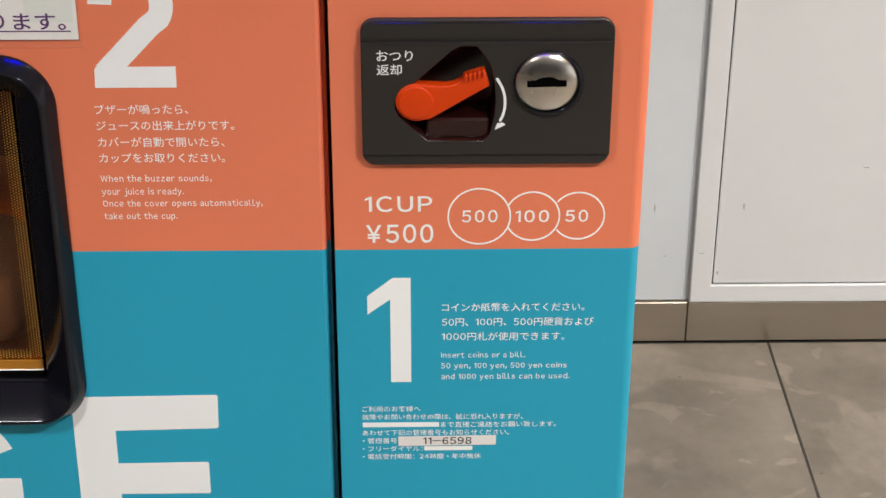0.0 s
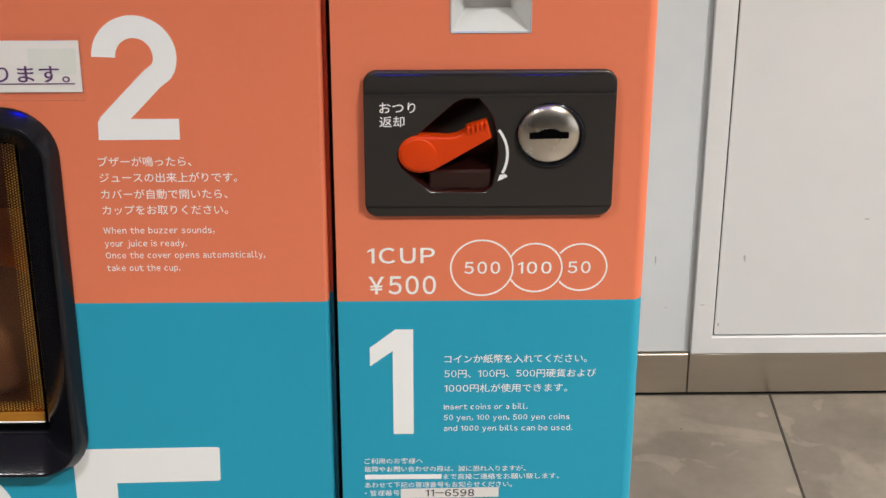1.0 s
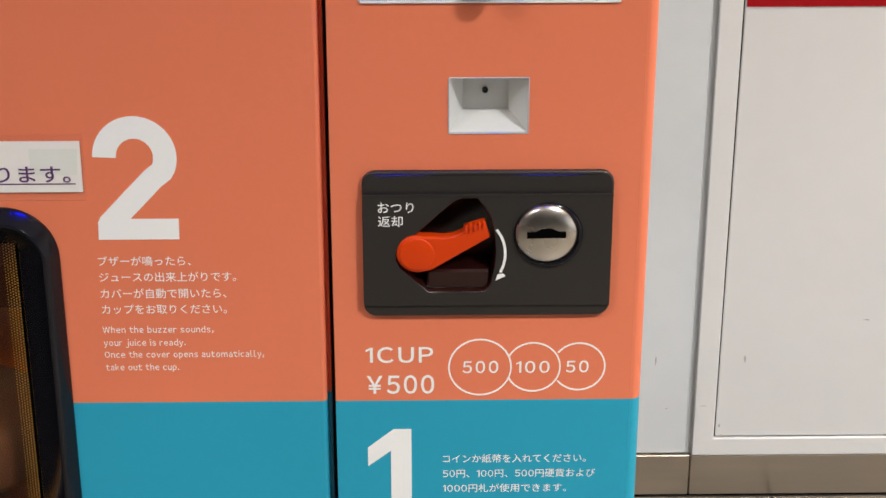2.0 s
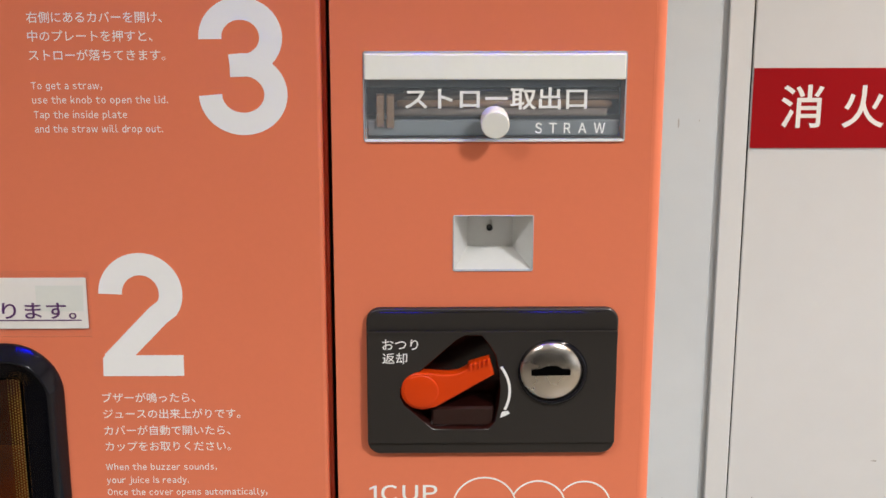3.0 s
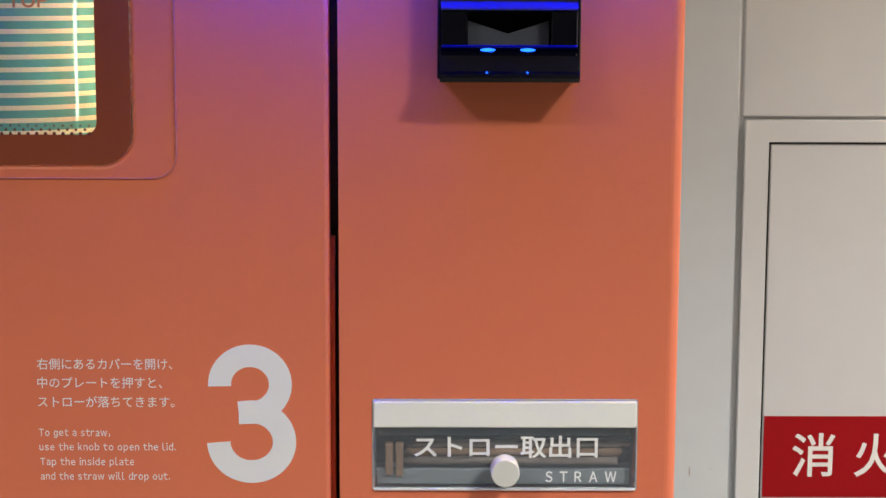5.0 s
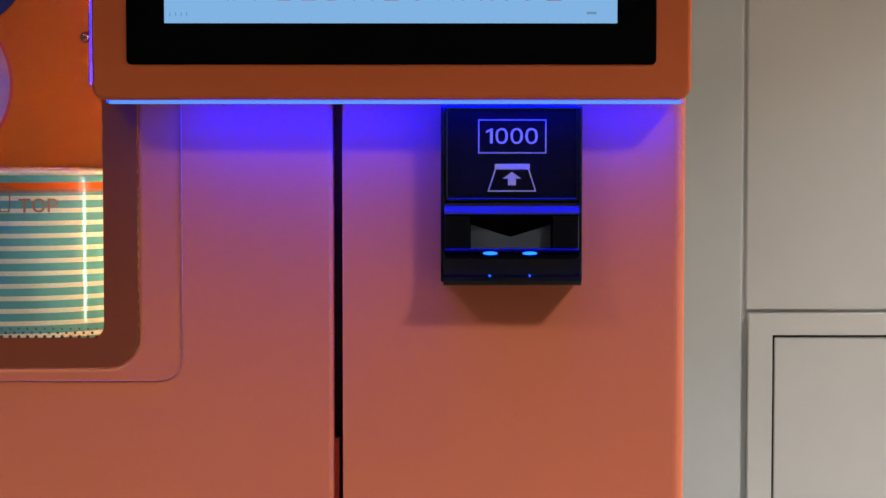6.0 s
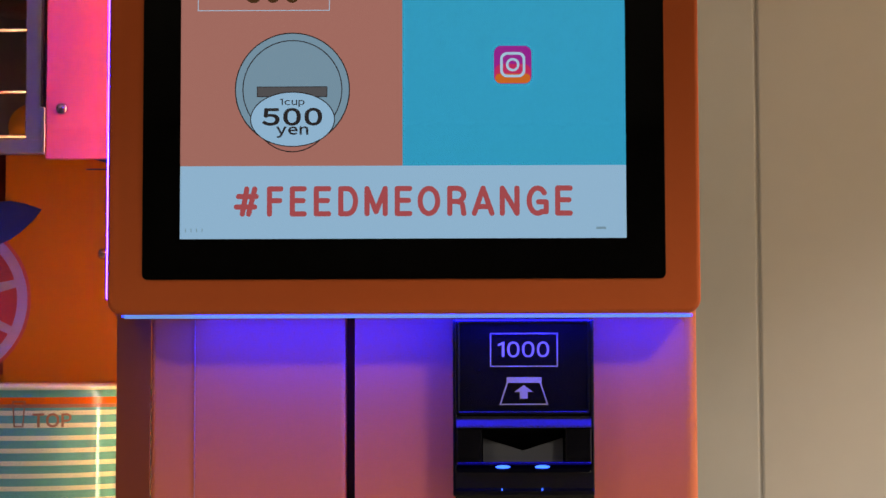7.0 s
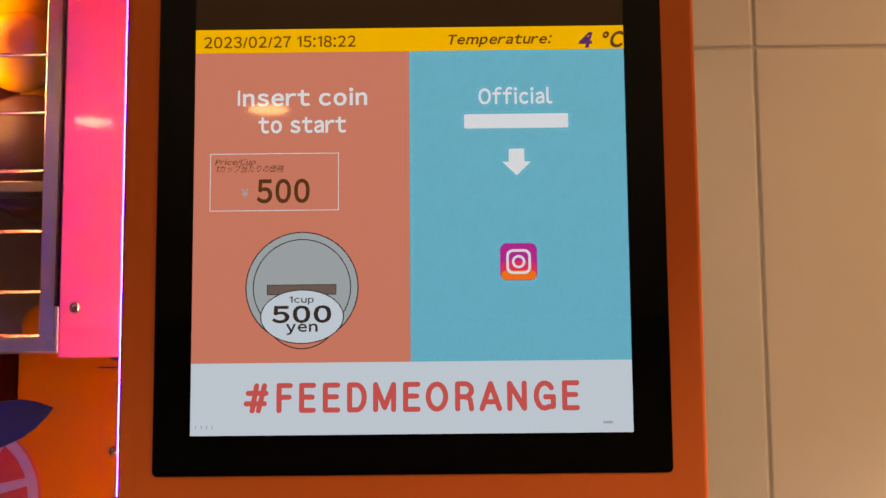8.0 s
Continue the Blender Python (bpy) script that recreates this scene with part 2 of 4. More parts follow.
def rounded(x0, x1, z0, z1, r, n=6, corners=(1, 1, 1, 1)):
    """Corners: lower right, upper right, upper left, lower left."""
    out = []
    for k, (cx, cz, a) in enumerate(((x1 - r, z0 + r, -90), (x1 - r, z1 - r, 0), (x0 + r, z1 - r, 90), (x0 + r, z0 + r, 180))):
        if corners[k]:
            out += [(cx + r * math.cos(radians(a + 90 * i / n)), cz + r * math.sin(radians(a + 90 * i / n))) for i in range(n + 1)]
        else:
            out.append(((x1, z0), (x1, z1), (x0, z1), (x0, z0))[k])
    return out


def arc(cx, cz, r, a0, a1, n=24, rz=None):
    return [(cx + r * math.cos(radians(a0 + (a1 - a0) * i / n)), cz + (rz or r) * math.sin(radians(a0 + (a1 - a0) * i / n))) for i in range(n + 1)]


def circle(cx, cz, r, n=40, rz=None):
    return arc(cx, cz, r, 0, 360 - 360 / n, n - 1, rz)


def ribbon(path, w):
    """The outline of a stroke of width w along a path, with square ends."""
    left, right = [], []
    for i, (x, z) in enumerate(path):
        a, b = path[max(i - 1, 0)], path[min(i + 1, len(path) - 1)]
        d = math.hypot(b[0] - a[0], b[1] - a[1]) or 1
        nx, nz = -(b[1] - a[1]) / d * w / 2, (b[0] - a[0]) / d * w / 2
        left.append((x + nx, z + nz))
        right.append((x - nx, z - nz))
    return left + right[::-1]


def lathe(profile, m, n=40, mats=None):
    """A turned body: profile of (radius, height) about z, moved by m. mats: material index for each ring."""
    bm = bmesh.new()
    rings = []
    for r, h in profile:
        if r < 1e-6:
            rings.append([bm.verts.new((0, 0, h))])
        else:
            rings.append([bm.verts.new((r * math.cos(2 * math.pi * i / n), r * math.sin(2 * math.pi * i / n), h)) for i in range(n)])
    for k in range(len(rings) - 1):
        a, b = rings[k], rings[k + 1]
        for i in range(n):
            j = (i + 1) % n
            if len(a) == 1 and len(b) == 1:
                continue
            if len(a) == 1:
                f = bm.faces.new((a[0], b[i], b[j]))
            elif len(b) == 1:
                f = bm.faces.new((a[i], a[j], b[0]))
            else:
                f = bm.faces.new((a[i], a[j], b[j], b[i]))
            f.smooth = True
            if mats:
                f.material_index = mats[k]
    bmesh.ops.recalc_face_normals(bm, faces=bm.faces[:])
    bm.transform(m)
    return bm


def swept_ring(loop, profile):
    """A closed frame: a convex (x, z) loop offset inwards by each profile step (inset, y)."""
    n = len(loop)
    bm = bmesh.new()
    rings = []
    for inset, y in profile:
        ring = []
        for i in range(n):
            a, p, b = loop[i - 1], loop[i], loop[(i + 1) % n]
            tx, tz = b[0] - a[0], b[1] - a[1]
            d = math.hypot(tx, tz)
            ring.append(bm.verts.new((p[0] - tz / d * inset, y, p[1] + tx / d * inset)))
        rings.append(ring)
    for k in range(len(rings) - 1):
        for i in range(n):
            f = bm.faces.new((rings[k][i], rings[k][(i + 1) % n], rings[k + 1][(i + 1) % n], rings[k + 1][i]))
            f.smooth = True
    bmesh.ops.recalc_face_normals(bm, faces=bm.faces[:])
    return bm


def sweep_x(profile, x0, x1):
    """A bar along x with a (y, z) profile."""
    bm = bmesh.new()
    a = [bm.verts.new((x0, y, z)) for y, z in profile]
    b = [bm.verts.new((x1, y, z)) for y, z in profile]
    n = len(profile)
    for i in range(n):
        bm.faces.new((a[i], a[(i + 1) % n], b[(i + 1) % n], b[i]))
    bm.faces.new(a)
    bm.faces.new(b[::-1])
    bmesh.ops.recalc_face_normals(bm, faces=bm.faces[:])
    return bm


def rod(p, q, r, n=12):
    p, q = Vector(p), Vector(q)
    d = q - p
    m = Matrix.Translation(p) @ d.to_track_quat("Z", "Y").to_matrix().to_4x4()
    return lathe([(0, 0), (r, 0), (r, d.length), (0, d.length)], m, n)


def thing(name, at, label, category, group="", kind=""):
    ob = new(name)
    ob.location = at
    ob.empty_display_size = 0.05
    return tagged(ob, label, category, group, kind)


def solid(name, data, material):
    if isinstance(data, bmesh.types.BMesh):
        me = bpy.data.meshes.new(name)
        data.to_mesh(me)
        data.free()
    else:
        me = data
        me.name = name
    for m in material if isinstance(material, (list, tuple)) else [material]:
        me.materials.append(m)
    return new(name, me)


def part(name, data, material, parent, label=""):
    ob = solid(name, data, material)
    root = parent
    while root.parent:
        root = root.parent
    ob.parent = parent
    if parent == root:
        ob.matrix_parent_inverse = Matrix.Translation(-root.location)
    return tagged(ob, label)


LETTERS = {}


def letter(ch, bold, fine):
    """Outline of one character as points, faces and its left and right ends, in ems."""
    if (ch, bold, fine) not in LETTERS:
        if ch == "I":
            LETTERS[ch, bold, fine] = np.array([(0.0, 0.0), (0.11, 0.0), (0.11, 0.735), (0.0, 0.735)]), [(0, 1, 2, 3)], -0.08, 0.19
        elif ch == "1":
            pts = [(0.0, 0.62), (0.0, 0.52), (0.17, 0.61), (0.17, 0.0), (0.29, 0.0), (0.29, 0.735), (0.20, 0.735)]
            LETTERS[ch, bold, fine] = np.array(pts), [tuple(range(3)) + (6,), (3, 4, 5, 6, 2)], -0.08, 0.36
        else:
            c = bpy.data.curves.new("text", "FONT")
            c.body, c.size, c.resolution_u, c.fill_mode, c.offset = SHAPES.get(ch, chr(ord(ch) + 0xFEE0) if 32 < ord(ch) < 127 else ch), 1.0, fine, "FRONT", bold
            me = curve_mesh(c, Matrix())
            pts = np.empty(len(me.vertices) * 3)
            me.vertices.foreach_get("co", pts)
            pts = pts.reshape(-1, 3)[:, (0, 2)]
            gap = 0.028 if ch in "vwyAVWYTftrjX7/-" else 0.058
            lo, hi = (pts[:, 0].min() - gap, pts[:, 0].max() + gap) if ord(ch) < 256 else (0.0, 1.0)
            LETTERS[ch, bold, fine] = pts, [tuple(p.vertices) for p in me.polygons], lo, hi
            bpy.data.meshes.remove(me)
    return LETTERS[ch, bold, fine]


SHAPES = {"/": "/", "g": "\u0261", "\u00a5": "\uffe5"}


def text(body, x0, x1, z, size, y, material, parent, name="printed_text", bold=0.0, slant=0.0, deep=0.0003, space=1.0):
    """A printed line from x0 to x1 with its baseline at z and an em of that size."""
    points, faces, pen, lo, hi = [], [], 0.0, None, 0.0
    latin = all(ord(ch) < 256 for ch in body)
    size, bold, space = (size * (0.89 if size < 0.0095 else 0.945), bold + (0.006 if size < 0.0095 else 0.014), space) if latin else (size, bold, space)
    for ch in body:
        if ch == " ":
            pen += 0.34 * space
            continue
        pts, polygons, a, b = letter(ch, bold, 5 if size > 0.012 else 2)
        base = len(points)
        points += [(u - a + pen + slant * v, v) for u, v in pts]
        faces += [tuple(i + base for i in f) for f in polygons]
        lo = pts[:, 0].min() - a if lo is None else lo
        hi = pts[:, 0].max() - a + pen
        pen += (b - a) * space
    me = bpy.data.meshes.new(name)
    me.from_pydata([(x0 + (u - lo) * (x1 - x0) / (hi - lo), y - deep, z + v * size) for u, v in points], [], faces)
    return part(name, me, material, parent)


def bar(x0, x1, z, h, y, material, parent, name="printed_bar"):
    return part(name, sheet([[(x0, z), (x1, z), (x1, z + h), (x0, z + h)]], y - 0.0004, 0.0004), material, parent)


def figure(loops, y, material, parent, name="printed_shape", t=0.0004, label=""):
    return part(name, sheet(loops, y - t, t), material, parent, label)


def two_tone(me):
    """Cut a door at the colour band: above it the first material, below it the second."""
    bm = bmesh.new()
    bm.from_mesh(me)
    bmesh.ops.bisect_plane(bm, geom=bm.verts[:] + bm.edges[:] + bm.faces[:], plane_co=(0, 0, BAND), plane_no=(0, 0, 1), dist=1e-6)
    for f in bm.faces:
        f.material_index = int(f.calc_center_median().z < BAND)
    bm.to_mesh(me)
    bm.free()
    return me


def strokes(name, lines, w, y, material, parent):
    """A glyph of round-ended strokes."""
    bm = bmesh.new()
    k = 0
    for line in lines:
        for loop in [ribbon(line, w)] + [circle(x, z, w / 2, 14) for x, z in (line[0], line[-1])]:
            me = sheet([loop], y - 0.00003 * k, 0.00004)
            bm.from_mesh(me)
            bpy.data.meshes.remove(me)
            k += 1
    return part(name, bm, material, parent)


# ---- the room ----
def structure(name, data, material, label=""):
    return tagged(solid(name, data, material), label, "", "", "structure")


slab = structure("floor", box(X0, X1, Y0, YW + 0.1, -0.12, -0.003), JOINT_DARK, "grey stone-look floor tiles with dark joints")
structure("ceiling", box(X0, X1, Y0, YW + 0.1, CEILING, CEILING + 0.1), CEIL, "plain white ceiling with round downlights")
# Side walls are out of view, added to close the room and bounce light.
structure("wall_west", box(X0 - 0.1, X0, Y0, YW + 0.1, 0, CEILING), WALL, "plain white wall")
for y0, y1, z0, z1 in ((Y0, -3.3, 0, CEILING), (0.3, YW + 0.1, 0, CEILING), (-3.3, 0.3, 0, 0.15), (-3.3, 0.3, 2.15, CEILING)):
    structure("wall_east", box(X1, X1 + 0.1, y0, y1, z0, z1), WALL, "plain white wall, out of view, with the fill window")
# Dark colour stands in for a dim hall mirrored in the glass.
structure("wall_south", box(X0, X1, Y0 - 0.1, Y0, 0, CEILING), DARK_WALL, "far wall, out of view, coloured dark to keep reflections black")
# Glowing pane added behind the fill light, out of view.
structure("fill_window_1", box(X1 + 0.06, X1 + 0.08, -3.3, 0.3, 0.15, 2.15), FILL_PANE, "wide bright window, unseen, added for cool fill light")

wall = structure("wall_north", box(X0, X1, YW + 0.0055, YW + 0.1, 0, CEILING), WALL, "white metal wall panels with fine joints")
for a, b, z0, z1 in ((X0, -0.52, 0.0745, 2.2780), (-0.517, 0.4268, 0.0745, 2.2780), (0.4310, 1.37, 1.3375, 2.2780), (1.0, 1.37, 0.0745, 1.3345),
                     (1.373, 2.3, 0.0745, 2.2780), (2.303, X1, 0.0745, 2.2780), (X0, -0.52, 2.2818, CEILING), (-0.517, 0.4268, 2.2818, CEILING), (0.4310, 1.37, 2.2818, CEILING), (1.373, X1, 2.2818, CEILING)):
    part("wall_panel", box(a, b, YW, YW + 0.008, z0, z1, 0.0032, 3), COOL_LIT_WALL if a == -0.517 and z0 < 1 else WALL, wall)
skirting = thing("baseboard", (0, YW, 0), "brushed stainless steel kick plate along the wall", "", "", "structure")
for a, b in ((X0, 0.4330), (0.4345, X1)):
    part("kick_plate", box(a, b, YW - 0.006, YW + 0.004, 0.003, 0.0740, 0.001, 1), STEEL, skirting)

# ---- downlights ----
for i, (lx, ly) in enumerate(DOWNLIGHTS + WALL_FILLS):
    d = thing("downlight", (lx, ly, CEILING), "round ceiling downlight, out of view, some added to light the wall", "light", "ceiling downlights")
    lens_r = 0.17 if i < 2 else 0.055 if i < 6 else 0.1
    part("lens", lathe([(0, -0.004), (lens_r, -0.004), (lens_r, 0.0), (0, 0.0)], pose(lx, ly, CEILING - 0.002), 32), WALL_FILL_GLOW if (lx, ly) in WALL_FILLS else DOWNLIGHT_GLOW if i < 2 else SPOT_GLOW, d)
    part("trim_ring", lathe([(lens_r + 0.002, 0), (lens_r + 0.018, 0), (lens_r + 0.018, -0.006), (lens_r + 0.002, -0.008), (lens_r + 0.002, 0)], pose(lx, ly, CEILING - 0.001), 32), TRIM_WHITE, d)

# ---- hydrant cabinet in the wall ----
hyd = thing("hydrant_cabinet", (0.71, YW, 0.0), "white steel fire hydrant cabinet set flush in the wall", "cabinet")
part("frame", sheet([[(0.4345, 0.0762), (0.998, 0.0762), (0.998, 1.3345), (0.4345, 1.3345)], [(0.4675, 0.1062), (0.964, 0.1062), (0.964, 1.3040), (0.4675, 1.3040)]], YW - 0.010, 0.0135, 0.002), TRIM_WHITE, hyd)
# Plate coloured dark so the gap round the door reads as shaded.
part("back_plate", box(0.46, 0.97, YW - 0.001, YW + 0.0012, 0.10, 1.31), GAP_SHADE, hyd, "dark plate behind the door, coloured for the gap's shade")
hdoor = part("door", box(0.4705, 0.961, YW - 0.006, YW - 0.0015, 0.1085, 1.3010, 0.0015, 1), WALL, hyd, "flat white steel door with small scuffs")
sign = part("sign", box(0.4725, 0.832, YW - 0.0075, YW - 0.0055, 0.8035, 0.9200), RED_SIGN, hdoor, "red plate with white characters")
for ch, a in (("消", 0.5130), ("火", 0.6005), ("栓", 0.688)):
    text(ch, a, a + 0.060, 0.8395, 0.0665, YW - 0.0075, WHITE_PRINT, hdoor, "sign_character", 0.012)


def scuff(cx, cz, w, h, y, parent, seed):
    rng = random.Random(seed)
    pts = [(cx + w * math.cos(a * math.pi / 5) * rng.uniform(0.4, 1), cz + h * math.sin(a * math.pi / 5) * rng.uniform(0.4, 1)) for a in range(10)]
    part("scuff", sheet([pts], y - 0.0003, 0.0003), SCUFF, parent)


for i, (cx, cz, w, h) in enumerate(((0.508, 0.245, 0.002, 0.009), (0.4755, 0.128, 0.0022, 0.004), (0.4795, 0.112, 0.0015, 0.001), (0.69, 0.31, 0.006, 0.0015))):
    scuff(cx, cz, w, h, YW - 0.006, hdoor, i)
for i, (cx, cz, w, h) in enumerate(((0.3705, 0.8375, 0.0015, 0.010), (0.400, 0.842, 0.001, 0.002), (0.372, 0.24, 0.0012, 0.012), (0.392, 0.155, 0.003, 0.001))):
    scuff(cx, cz, w, h, YW, wall, i + 20)
scuff(0.448, 0.165, 0.008, 0.001, YW - 0.010, hyd, 40)

# ---- the vending machine ----
vm = thing("juice_vending_machine", (-0.3, 1.9, 0.0), "orange and teal fresh juice vending machine with a display", "vending machine")
XR, XL = 0.2012, -1.02
SEAM0, SEAM1 = -0.0765, -0.0690
ZTOP = 2.14

# carcass
# Out of view; grey so that no orange light bounces onto the wall.
part("side_panel", box(XR - 0.012, XR - 0.002, YF + 0.052, 2.42, 0.06, ZTOP), GREY_INNER, vm, "grey metal side, out of view, kept from bouncing orange")
part("side_panel", box(XL, XL + 0.01, YF + 0.032, 2.42, 0.06, ZTOP), ORANGE, vm)
part("back_panel", box(XL, XR - 0.002, 2.42, 2.43, 0.06, ZTOP), BLACK_SATIN, vm)
part("roof_panel", box(XL, XR - 0.002, YF + 0.03, 2.43, ZTOP, ZTOP + 0.01), ORANGE, vm)
part("partition", box(-0.112, XR - 0.014, YF + 0.056, 2.418, 0.06, ZTOP - 0.002), DARK, vm)
part("plinth", box(XL + 0.02, XR - 0.03, YF + 0.06, 2.40, 0.0, 0.06), BLACK_SATIN, vm)
part("lower_body", box(XL + 0.012, -0.114, 1.62, 2.418, 0.062, 1.36), DARK, vm)
part("upper_body", box(XL + 0.012, -0.114, 1.90, 2.418, 1.362, ZTOP - 0.002), DARK, vm)
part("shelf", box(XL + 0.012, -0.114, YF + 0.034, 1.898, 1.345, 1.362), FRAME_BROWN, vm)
# Strip coloured near-black for the shade in the seam.
part("seam_strip", box(SEAM0 - 0.004, SEAM1 + 0.004, YF + 0.036, YF + 0.05, 0.07, ZTOP), DARK, vm, "dark strip behind the door gap, shade put in its colour")

for z0, z1, paint in ((0.07, BAND, TEAL), (BAND, 1.325, ORANGE)):
    part("door_return", box(SEAM0 - 0.001, SEAM0 + 0.0034, YF + 0.018, YF + 0.034, z0, z1), paint, vm, "folded inner edge of the left door")

# right door with its openings: below the band teal, above orange
CUP = (0.0305, 0.0962, 1.0112, 1.0592)

def door_edge(x, r, depth):
    """The rounded upright edge of a door whose flat face ends at x - r."""
    bm = bmesh.new()
    line = [(x - r + r * math.sin(radians(9 * k)), YF + r - r * math.cos(radians(9 * k))) for k in range(11)] + [(x, YF + depth)]
    for z0, z1, slot in ((0.07, BAND, 1), (BAND, ZTOP, 0)):
        low = [bm.verts.new((a, b, z0)) for a, b in line]
        top = [bm.verts.new((a, b, z1)) for a, b in line]
        for k in range(len(line) - 1):
            f = bm.faces.new((low[k], low[k + 1], top[k + 1], top[k]))
            f.material_index = slot
            f.smooth = k < 10
    return bm


STRAW = (-0.0428, 0.1696, 1.1232, 1.1980)
CUTOUT = [(-0.0142, 0.9085), (0.0335, 0.9528), (0.0405, 0.9563), (0.0545, 0.9563), (0.0610, 0.9480), (0.0665, 0.9385), (0.0696, 0.9230), (0.0708, 0.9076),
          (0.0696, 0.8920), (0.0665, 0.8762), (0.0603, 0.8693), (0.0132, 0.8696), (0.0027, 0.8792), (-0.0115, 0.8924), (-0.0146, 0.9000)]
rdoor = part("right_door", two_tone(sheet([[(SEAM1, 0.07), (XR - 0.009, 0.07), (XR - 0.009, ZTOP), (SEAM1, ZTOP)],
                                           rounded(CUP[0], CUP[1], CUP[2], CUP[3], 0.0015), rounded(*STRAW, 0.002), CUTOUT], YF, 0.05, 0.0006)), [ORANGE, TEAL], vm, "metal door painted orange above and teal below")
part("edge", door_edge(XR, 0.0092, 0.05), [ORANGE, TEAL], rdoor)

# left door with the cup door opening and the window
BEZ = rounded(-0.53, -0.3003, 0.5775, 0.9470, 0.046, 12)
BEZ_HOLE = rounded(-0.52, -0.3105, 0.5880, 0.9370, 0.036, 10)
WIN = rounded(-0.86, -0.2298, 1.3850, 2.08, 0.024, 8)
ldoor = part("left_door", two_tone(sheet([[(XL, 0.07), (SEAM0, 0.07), (SEAM0, ZTOP), (XL, ZTOP)], WIN, BEZ_HOLE], YF, 0.03, 0.004)), [ORANGE, TEAL], vm, "metal door painted orange above and teal below")

# printed figures
P = YF
figure([[(-0.0413, 0.7118), (-0.0413, 0.6927), (-0.0207, 0.7085), (-0.0207, 0.6203), (-0.0022, 0.6203), (-0.0022, 0.7306), (-0.0181, 0.7306)]], P, WHITE_PRINT, rdoor, "numeral_one")
figure([ribbon(arc(-0.2310, 0.9912, 0.0252, 180, -28, 36, 0.0265) + [(-0.2172, 0.9720), (-0.2568, 0.9300)], 0.0196)], P, WHITE_PRINT, ldoor, "numeral_two")
figure([[(-0.2661, 0.9167), (-0.1978, 0.9167), (-0.1975, 0.9357), (-0.2390, 0.9357), (-0.2640, 0.9357), (-0.2655, 0.9330)]], P - 0.0001, WHITE_PRINT, ldoor, "numeral_two_foot")
figure([ribbon(arc(-0.1400, 1.2098, 0.0242, 184, -90, 40, 0.0232) + [(-0.1493, 1.1866)], 0.0183)], P, WHITE_PRINT, ldoor, "numeral_three")
figure([ribbon([(-0.1493, 1.1864)] + arc(-0.1392, 1.1628, 0.0263, 90, -179, 40, 0.0246), 0.0187)], P - 0.0001, WHITE_PRINT, ldoor, "numeral_three_bowl")
figure([[(-0.3175, 0.4200), (-0.181, 0.4200), (-0.181, 0.4560), (-0.2785, 0.4560), (-0.2785, 0.4960), (-0.1943, 0.4960), (-0.1935, 0.4975), (-0.1935, 0.5310), (-0.195, 0.5322),
         (-0.2785, 0.5312), (-0.2782, 0.5685), (-0.184, 0.5705), (-0.1820, 0.5722), (-0.1812, 0.6060), (-0.1830, 0.6075), (-0.3165, 0.6060)]], P, WHITE_PRINT, ldoor, "letter_e")
figure([ribbon(arc(-0.462, 0.5135, 0.0745, 22, 338, 48), 0.037)], P, WHITE_PRINT, ldoor, "letter_g")
figure([[(-0.46, 0.4790), (-0.3714, 0.4790), (-0.3714, 0.5150), (-0.46, 0.5150)]], P - 0.0001, WHITE_PRINT, ldoor, "letter_g_bar")

# printed lines
for s, a, b, z in (("ブザーが鳴ったら、", -0.2685, -0.1895, 0.8928), ("ジュースの出来上がりです。", -0.2685, -0.1515, 0.8778), ("カバーが自動で開いたら、", -0.2685, -0.1605, 0.8622), ("カップをお取りください。", -0.2685, -0.1608, 0.8472)):
    text(s, a, b, z, 0.0098, P, WHITE_PRINT, ldoor, bold=0.004)
for s, a, b, z in (("When the buzzer sounds,", -0.2692, -0.1734, 0.8284), ("your juice is ready.", -0.2692, -0.1982, 0.8158), ("Once the cover opens automatically,", -0.2692, -0.1306, 0.8042), ("take out the cup.", -0.2692, -0.2052, 0.7918)):
    text(s, a, b, z, 0.0088, P, WHITE_PRINT, ldoor, bold=0.003, space=1.08)
for s, a, b, z in (("右側にあるカバーを開け、", -0.3090, -0.2015, 1.2224), ("中のプレートを押すと、", -0.3090, -0.2098, 1.2072), ("ストローが落ちてきます。", -0.3090, -0.2002, 1.1916)):
    text(s, a, b, z, 0.0098, P, WHITE_PRINT, ldoor, bold=0.004)
for s, a, b, z in (("To get a straw,", -0.3089, -0.2522, 1.1674), ("use the knob to open the lid.", -0.3089, -0.1999, 1.1556), ("Tap the inside plate", -0.3085, -0.2334, 1.1434), ("and the straw will drop out.", -0.3085, -0.2050, 1.1314)):
    text(s, a, b, z, 0.0088, P, WHITE_PRINT, ldoor, bold=0.003, space=1.08)
text("1CUP", -0.0418, 0.0172, 0.7976, 0.0210, P, WHITE_PRINT, rdoor, bold=0.0, space=1.1)
text("¥500", -0.0412, 0.0182, 0.7669, 0.0250, P, WHITE_PRINT, rdoor, bold=0.0, space=1.08)
figure([circle(0.0584, 0.7921, 0.0280), circle(0.0584, 0.7921, 0.0266)], P, WHITE_PRINT, rdoor, "coin_ring")
ring_100 = [p for p in arc(0.1050, 0.7920, 0.0238, 152, -152, 40)]
figure([ribbon(ring_100, 0.0014)], P, WHITE_PRINT, rdoor, "coin_ring")
figure([ribbon([p for p in arc(0.1452, 0.7922, 0.0230, 143, -143, 40)], 0.0014)], P, WHITE_PRINT, rdoor, "coin_ring")
text("500", 0.0430, 0.0745, 0.7868, 0.0162, P, WHITE_PRINT, rdoor, bold=0.0, space=1.15)
